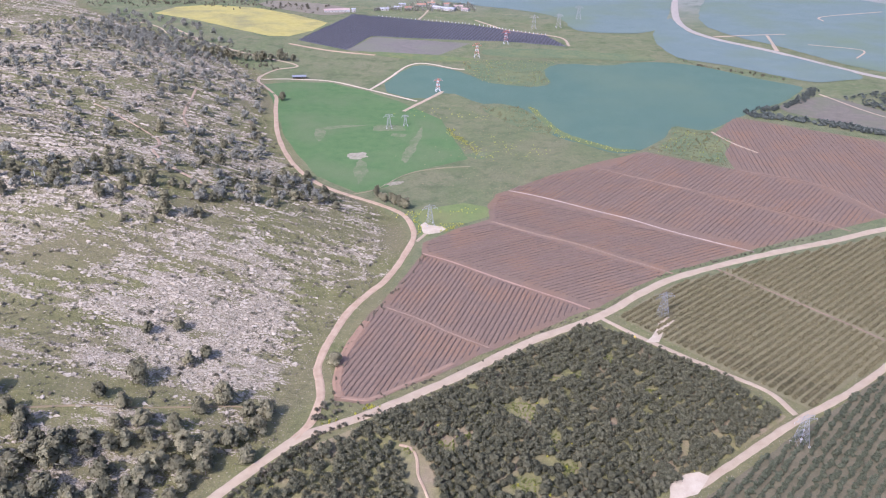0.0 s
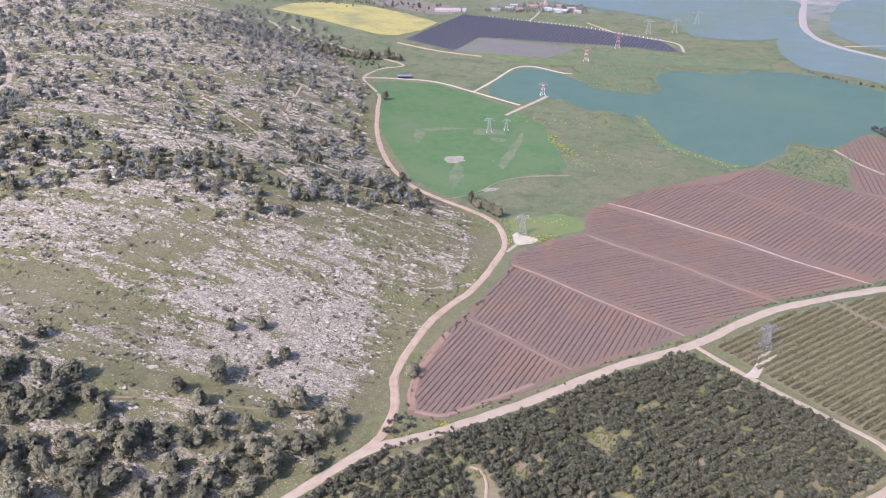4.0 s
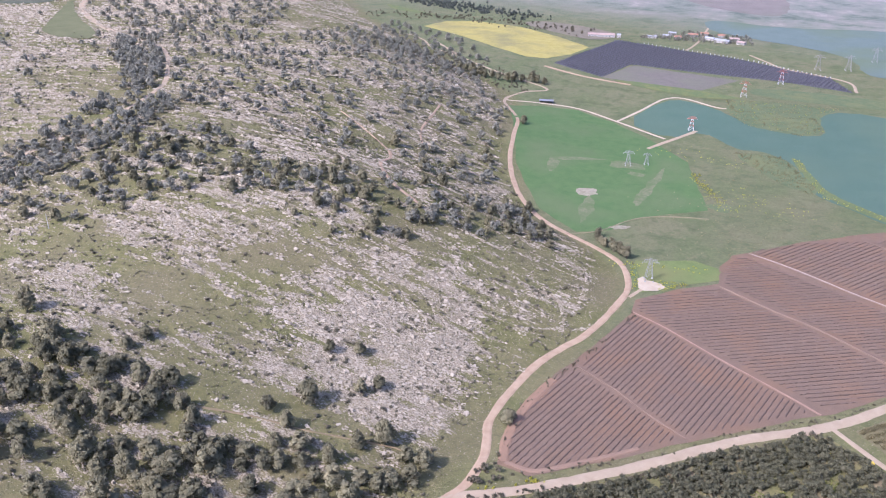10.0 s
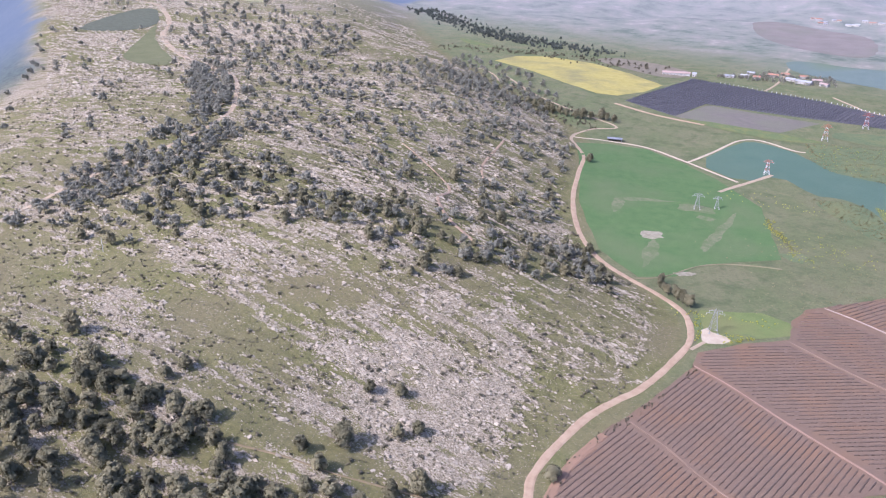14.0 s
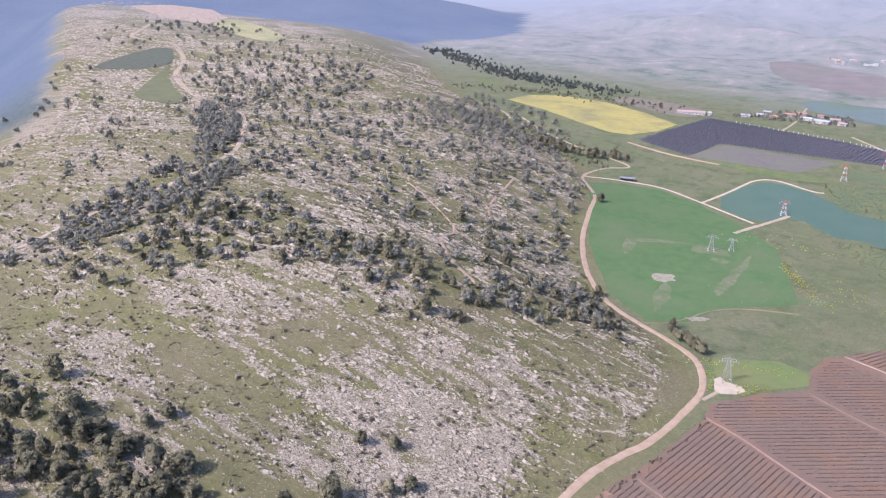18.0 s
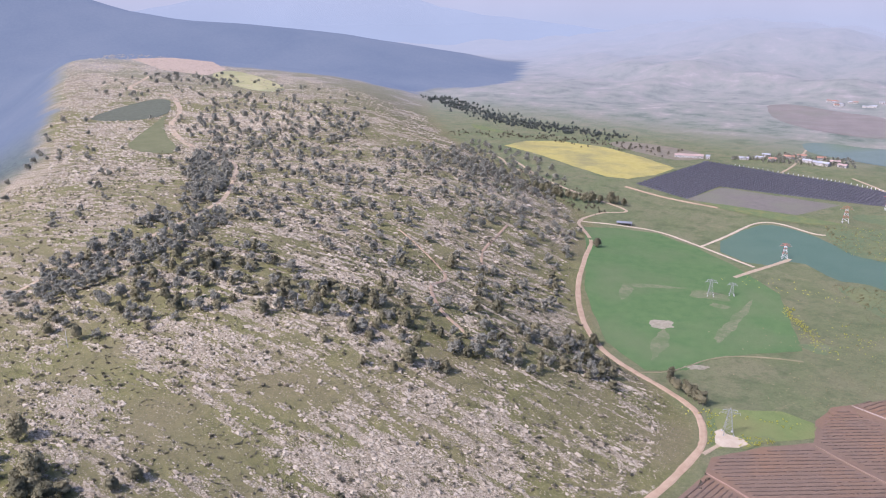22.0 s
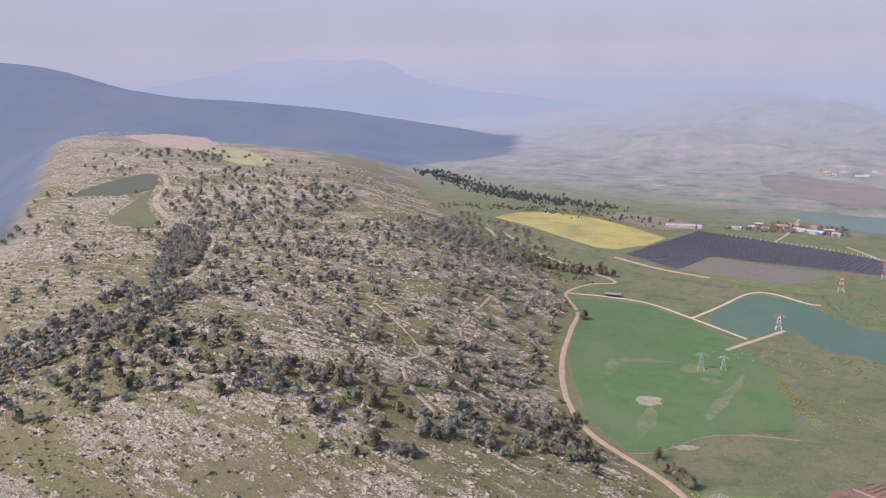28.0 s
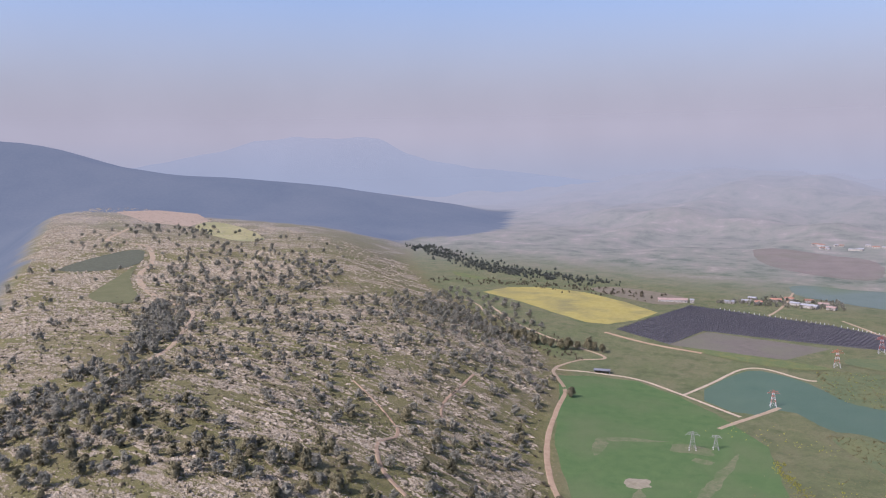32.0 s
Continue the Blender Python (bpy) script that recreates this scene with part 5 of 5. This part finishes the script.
def pylon(x, y, tall, turn, painted, label):
    """A lattice tower: legs, braces face by face, cross-arms, peak."""
    tower = tagged(new("lattice_pylon"), label, "pylon", "power pylons")
    half = lambda z: 0.13 * tall * (1 - z / tall) ** 1.15 + 0.035 * tall
    levels = [tall * f for f in (0, 0.22, 0.4, 0.55, 0.68, 0.79, 0.89)]
    corner = lambda k, z: (half(z) * (1, -1, -1, 1)[k], half(z) * (1, 1, -1, -1)[k], z)
    for i, (a, b) in enumerate(zip(levels, levels[1:])):
        paint = (RED_PAINT if i % 2 else WHITE_PAINT) if painted else STEEL
        for k in range(4):
            part("leg", big_mesh("leg", *beams([(corner(k, a), corner(k, b))], 0.11)), paint, tower)
        pairs = []
        for k in range(4):
            m = (k + 1) % 4
            pairs += [(corner(k, a), corner(m, b)), (corner(m, a), corner(k, b)), (corner(k, b), corner(m, b))]
        for pair in pairs:
            part("brace", big_mesh("brace", *beams([pair], 0.05)), paint, tower)
    top = RED_PAINT if painted else STEEL
    for k in range(4):
        part("peak", big_mesh("peak", *beams([(corner(k, levels[-1]), (0, 0, tall))], 0.1)), top, tower)
    for z, reach in ((tall * 0.79, 0.34 * tall), (tall * 0.9, 0.24 * tall)):
        for s in (1, -1):
            h = half(z)
            tip = (s * reach, 0, z + 0.01 * tall)
            arm = [((s * h, h, z), tip), ((s * h, -h, z), tip), ((s * h * 0.8, 0, z + 0.06 * tall), tip)]
            arm += [((s * (h + (reach - h) * f), h * (1 - f), z), (s * (h + (reach - h) * f), -h * (1 - f), z)) for f in (0.3, 0.6)]
            for pair in arm:
                part("cross_arm", big_mesh("cross_arm", *beams([pair], 0.085)), top, tower)
            part("insulator", big_mesh("insulator", *limb_shape((tip[0], 0, tip[2]), (tip[0], 0, tip[2] - 0.07 * tall), 0.12, 0.12, 6)), CONCRETE, tower)
    for k in range(4):
        c = corner(k, 0)
        part("footing", big_mesh("footing", *limb_shape((c[0], c[1], -0.8), (c[0], c[1], 0.5), 0.7, 0.55, 8)), CONCRETE, tower)
    tower.matrix_basis = Matrix.Translation((x, y, float(land(x, y)) + 0.35)) @ Matrix.Rotation(radians(turn), 4, "Z")


GREY, RED = "grey steel lattice pylon on a gravel pad", "red and white painted lattice pylon beside the fields"
pylon(99, 451, 18.5, 20, False, GREY)
pylon(-63, 573, 17.5, 20, False, GREY)
pylon(150, 334, 19, 20, False, GREY)
pylon(-132, 808, 15.5, 15, False, "pale steel lattice pylon standing in the wheat")
pylon(-95, 954, 16, 15, True, RED)
pylon(-116, 818, 12, 15, False, "thin grey lattice pylon standing in the wheat")
pylon(-58, 1127, 20, 10, True, RED)
pylon(-20, 1216, 20, 10, True, RED)
pylon(22, 1330, 22, 10, False, GREY)
pylon(62, 1345, 22, 10, False, GREY)
pylon(98, 1420, 22, 10, False, GREY)

# wooden poles on the hill
for x, y in ((-327, 490), (-429, 388)):
    pole = tagged(new("power_pole"), "weathered pale wooden pole on the rocky slope", "pole", "poles on the hill")
    part("shaft", big_mesh("shaft", *limb_shape((0, 0, -1), (0, 0, 11), 0.24, 0.16, 8)), CONCRETE, pole)
    part("cross_bar", big_mesh("cross_bar", *limb_shape((-1.2, 0, 10.2), (1.2, 0, 10.2), 0.1, 0.1, 4)), BARK, pole)
    pole.matrix_basis = Matrix.Translation((x, y, float(land(x, y))))

# ---------------------------------------------------------------- buildings
TIN = ground_like("pale_corrugated_roof", (0.36, 0.36, 0.37), (0.46, 0.46, 0.47), 1.5)
TILE = ground_like("terracotta_roof", (0.36, 0.19, 0.13), (0.45, 0.26, 0.18), 1.2)
PLASTER = ground_like("cream_plaster", (0.45, 0.42, 0.37), (0.55, 0.51, 0.46), 1.5)
GLASS = Nodes("dark_window_glass", 0.15, 0.5)
GLASS.b.inputs["Base Color"].default_value = (0.05, 0.06, 0.07, 1)
GLASS = GLASS.m
BROWNROOF = ground_like("reddish_barn_roof", (0.38, 0.27, 0.23), (0.47, 0.35, 0.3), 2.0)


def box_mesh(name, x0, y0, z0, x1, y1, z1):
    v = [(x, y, z) for z in (z0, z1) for y in (y0, y1) for x in (x0, x1)]
    return mesh_from(name, v, [(0, 2, 3, 1), (4, 5, 7, 6), (0, 1, 5, 4), (2, 6, 7, 3), (0, 4, 6, 2), (1, 3, 7, 5)])


def building(name, x, y, long, deep, wall, rise, turn, roof_mat, label, open_front=False):
    """Walls with thickness, a pitched roof with eaves, windows and a door set in the front."""
    ob = tagged(new(name), label, "building")
    a, b, t = long / 2, deep / 2, 0.3
    part("wall", box_mesh("wall", -a, b - t, -0.5, a, b, wall), PLASTER, ob)
    part("wall", box_mesh("wall", -a, -b + t, -0.5, -a + t, b - t, wall), PLASTER, ob)
    part("wall", box_mesh("wall", a - t, -b + t, -0.5, a, b - t, wall), PLASTER, ob)
    if open_front:
        for k in range(5):
            u = -a + 0.3 + k * (long - 0.6) / 4
            part("post", box_mesh("post", u - 0.15, -b, -0.5, u + 0.15, -b + 0.3, wall), STEEL, ob)
    else:
        part("wall", box_mesh("wall", -a, -b, -0.5, a, -b + t, wall), PLASTER, ob)
        n = max(2, int(long / 5))
        for k in range(n):
            u = -a + (k + 0.5) * long / n
            if k == n // 2:
                part("door", box_mesh("door", u - 0.6, -b - 0.06, 0.0, u + 0.6, -b, 2.1), BARK, ob)
                continue
            win = part("window", box_mesh("window", u - 0.9, -b - 0.05, 1.0, u + 0.9, -b, 2.3), WHITE_PAINT, ob)
            part("pane", box_mesh("pane", u - 0.75, -b - 0.08, 1.12, u + 0.75, -b - 0.05, 2.18), GLASS, win)
    e = 0.6
    for s in (1, -1):
        v = [(-a - e, s * (b + e), wall - 0.1), (a + e, s * (b + e), wall - 0.1), (a + e, 0, wall + rise), (-a - e, 0, wall + rise)]
        v += [(p[0], p[1], p[2] + 0.2) for p in v]
        part("roof", mesh_from("roof", v, [(0, 1, 2, 3), (4, 7, 6, 5), (0, 4, 5, 1), (1, 5, 6, 2), (2, 6, 7, 3), (3, 7, 4, 0)]), roof_mat, ob)
    ob.matrix_basis = Matrix.Translation((x, y, float(land(x, y)))) @ Matrix.Rotation(radians(turn), 4, "Z")


building("field_shed", -274, 987, 16.5, 7, 3.0, 1.0, 14, ground_like("weathered_dark_roof", (0.2, 0.21, 0.23), (0.26, 0.27, 0.29), 1.5), "open farm shed with a weathered grey roof", True)
building("long_barn", -318, 1417, 44, 9, 4, 2, 16, BROWNROOF, "long low barn with a reddish brown roof")
building("round_silo_house", -290, 1424, 6, 6, 5, 1.5, 16, TIN, "small white block beside the long barn")
for x, y, l, d, h, r, t, m, lab in ((-240, 1452, 14, 8, 3.4, 1.2, 12, TIN, "small white-roofed village building among dark trees"), (-219, 1470, 12, 8, 3.4, 1.4, -8, TIN, "small white-roofed village building among dark trees"),
                                    (-200, 1466, 11, 8, 3.5, 1.8, 20, TILE, "small tile-roofed village house among dark trees"), (-180, 1500, 16, 9, 3.6, 1.6, 5, TILE, "small tile-roofed village house among dark trees"),
                                    (-150, 1482, 14, 9, 3.6, 1.4, -12, TIN, "small white-roofed village building among dark trees"), (-128, 1468, 24, 11, 4.2, 1.6, -14, TIN, "broad white-roofed village shed"),
                                    (-112, 1492, 15, 9, 3.6, 1.7, 10, BROWNROOF, "small brown-roofed village building among dark trees"), (-98, 1468, 13, 10, 3.6, 1.5, -14, BROWNROOF, "small brown-roofed village building among dark trees"),
                                    (-164, 1520, 13, 9, 3.5, 1.6, 0, TILE, "small tile-roofed village house among dark trees"), (-135, 1515, 12, 8, 3.5, 1.6, 18, TILE, "small tile-roofed village house among dark trees"),
                                    (-215, 1500, 12, 8, 3.4, 1.4, -5, TIN, "small white-roofed village building among dark trees")):
    building("village_house", x, y, l, d, h, r, t, m, lab)
r = np.random.default_rng(12)
for k in range(30):
    building("town_block", -218 + 250 * r.random(), 2180 + 45 * r.random(), 9 + 7 * r.random(), 7, 3.2, 1.0, r.normal() * 15, TIN if k % 3 else TILE, "distant pale building at the foot of the hills")

# pale trellis posts along the far edge of the grove
post_mesh = box_mesh("grove_post", -0.35, -0.35, -0.4, 0.35, 0.35, 2.4)
edge = smoothed([(-240, 1390), (-86, 1348), (-20, 1312), (40, 1281)], 1.0)
for p in edge[np.linspace(0, len(edge) - 1, 44).astype(int)]:
    ob = thing("grove_post", post_mesh, WHITE_PAINT, "white trellis post at the edge of the dark grove", "post", "posts along the grove")
    ob.matrix_basis = Matrix.Translation((*p, float(land(*p))))

# ochre water tank by the orchard corner
tank = tagged(new("yellow_water_tank"), "small yellow tank on skids beside the dirt road", "tank")
YPAINT = ground_like("yellow_paint", (0.7, 0.5, 0.08), (0.78, 0.58, 0.12), 0.6)
part("body", big_mesh("body", *joined([limb_shape((-1.9, 0, 1.3), (1.9, 0, 1.3), 1.2, 1.2, 14), limb_shape((1.9, 0, 1.3), (2.2, 0, 1.3), 1.2, 0.2, 14), limb_shape((-1.9, 0, 1.3), (-2.2, 0, 1.3), 1.2, 0.2, 14)]), True), YPAINT, tank)
for s in (1, -1):
    part("skid", box_mesh("skid", -2, s * 0.7 - 0.12, -0.2, 2, s * 0.7 + 0.12, 0.3), STEEL, tank)
part("hatch", big_mesh("hatch", *limb_shape((0, 0, 2.3), (0, 0, 2.75), 0.4, 0.38, 10)), STEEL, tank)
tank.matrix_basis = Matrix.Translation((77, 422, float(land(77, 422)) + 0.15)) @ Matrix.Rotation(radians(40), 4, "Z")

# ---------------------------------------------------------------- hedges, scrub and flowering bushes
r = np.random.default_rng(41)


def bushes(name, poly_or_line, n, size, mat, label, spread=2.0):
    if len(poly_or_line) == 2 or name.endswith("hedge"):
        c = smoothed(poly_or_line, 1.0)
        q = c[r.integers(0, len(c), n)] + r.normal(size=(n, 2)) * spread
    else:
        p = np.array(poly_or_line, float)
        q = p.min(0) + r.random((n * 5, 2)) * (p.max(0) - p.min(0))
        q = q[inside(poly_or_line, q[:, 0], q[:, 1])][:n]
    base = crown_shape(r, 3.0, 2.4, 0.0, 4, 8, 0.7)
    thing(name, big_mesh(name, *scatter(base, on_land(q, -0.1), (size * (0.6 + 0.8 * r.random(len(q))))[:, None], r.random(len(q)) * 6.28)), mat, label, "bushes", kind="stuff")


bushes("windbreak_hedge", [(255, 893), (310, 880), (390, 838)], 130, 2.3, WINDBREAK_LEAF, "dense dark windbreak behind the vineyard", 4.0)
bushes("windbreak_hedge", [(262, 905), (310, 935), (362, 1000)], 60, 1.9, WINDBREAK_LEAF, "dark trees along the field corner", 3.0)
bushes("copse", [(376, 974), (413, 922), (470, 950), (436, 1000)], 120, 1.6, WINDBREAK_LEAF, "dark copse beside the far track")
bushes("roadside_hedge", [(-93, 313), (-108, 293), (-125, 266), (-142, 240)], 170, 0.85, SHRUB, "brownish thicket between the road and the orchard", 1.5)
bushes("roadside_hedge", [(-95, 316), (-29, 361), (16, 404), (56, 440)], 120, 0.8, SHRUB, "rough bushes along the orchard edge", 1.0)
bushes("roadside_hedge", [(-82, 340), (-29, 378), (16, 421), (59, 455), (109, 507), (180, 551), (250, 590)], 150, 0.45, SHRUB, "low weeds along the vineyard edge", 1.3)
bushes("foot_hedge", [(-97, 336), (-92, 350), (-95, 400), (-86, 430), (-70, 480), (-62, 520)], 90, 0.5, SHRUB, "low bushes between road and vineyard", 1.6)
bushes("corner_thicket", [(-96, 322), (-100, 340), (-90, 346), (-84, 336)], 16, 1.2, SHRUB, "grey thicket at the road fork")
bushes("yellow_bushes_hedge", [(-93, 325), (-70, 341), (-62, 347)], 14, 0.6, YELLOW_LEAF, "yellow flowering bushes by the road fork", 1.2)
bushes("yellow_weeds", ORCHARD_DARK, 60, 0.6, YELLOW_LEAF, "yellow-green weeds in the orchard gaps")
for cx, cy, rx, ry in GLADES:
    bushes("glade_weeds", [(cx - rx, cy), (cx - 0.6 * rx, cy + 0.8 * ry), (cx + 0.5 * rx, cy + 0.8 * ry), (cx + rx, cy), (cx + 0.6 * rx, cy - 0.8 * ry), (cx - 0.5 * rx, cy - 0.8 * ry)], int(rx * ry * 1.3), 0.42, WEED_LEAF, "fresh green weeds in a gap of the orchard")
bushes("field_corner_scrub", [(163, 838), (205, 820), (222, 805), (204, 770), (202, 728), (130, 768), (161, 806)], 420, 0.5, OLIVE, "olive bushes in the scrubby corner")
bushes("tongue_scrub", [(-77, 1094), (-61, 1029), (-37, 991), (24, 975), (41, 1004), (32, 1072), (60, 1120), (-52, 1112)], 420, 0.6, OLIVE, "yellowish bushes on the tongue of land")
bushes("meadow_scrub", [(-47, 889), (4, 894), (26, 846), (43, 805), (30, 800), (-7, 832)], 280, 0.5, OLIVE, "olive bushes beside the blue-green field")
bushes("meadow_tussock_hedge", [(-60, 720), (0, 790), (20, 700), (-20, 650), (40, 740)], 420, 0.3, OLIVE, "low tussocks in the meadow", 26.0)
bushes("highway_scrub", [(220, 1145), (258, 1106), (303, 1082), (362, 1040), (300, 1070), (240, 1110)], 90, 1.0, SHRUB, "bushes along the field boundary")
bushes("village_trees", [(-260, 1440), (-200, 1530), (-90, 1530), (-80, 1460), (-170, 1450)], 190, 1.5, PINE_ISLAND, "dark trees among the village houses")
bushes("far_tree_hedge", [(-1123, 1914), (-900, 1740), (-731, 1631), (-478, 1537)], 600, 2.0, WINDBREAK_LEAF, "dark tree line along the far stream", 22.0)
bushes("far_tree_hedge", [(-780, 1440), (-600, 1470), (-450, 1450), (-330, 1440)], 170, 1.5, SHRUB, "low bushes beyond the mustard field", 20.0)
bushes("loop_scrub", [(-560, 1200), (-330, 1075), (-300, 1000), (-420, 1000), (-620, 1120)], 380, 1.0, SHRUB, "bushes on the slope above the north track")
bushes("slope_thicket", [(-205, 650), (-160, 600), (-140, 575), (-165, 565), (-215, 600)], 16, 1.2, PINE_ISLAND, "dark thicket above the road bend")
for line, n, wide in (([(-68, 811), (-63, 793), (-43, 764)], 130, 2.6), ([(-46, 764), (-36, 745), (-20, 732)], 90, 5.0), ([(-30, 780), (0, 760), (30, 740)], 60, 9.0), ([(-89, 590), (-60, 597), (-30, 606)], 40, 4.0), ([(-130, 870), (-80, 860), (-30, 850)], 60, 12.0)):
    bushes("yellow_flower_hedge", line, n, 0.34, YELLOW_LEAF, "yellow flowering weeds strewn through the meadow", wide)
for poly, n in (([(11, 897), (20, 895), (34, 850), (50, 806), (104, 764), (128, 767), (102, 752), (44, 796), (26, 848)], 200),
                ([(-58, 575), (-50, 577), (-39, 581), (-35, 578), (-47, 565), (-53, 559)], 70), ([(-82, 596), (-79, 598), (-71, 576), (-67, 557), (-70, 554)], 50), ([(163, 838), (205, 820), (222, 805), (204, 770), (202, 728), (130, 768), (161, 806)], 110),
                ([(-77, 1094), (-61, 1029), (-37, 991), (24, 975), (41, 1004), (32, 1072), (60, 1120), (-52, 1112)], 140)):
    bushes("yellow_flowers", poly, n, 0.36, YELLOW_LEAF, "clumps of yellow flowering weeds along the field")
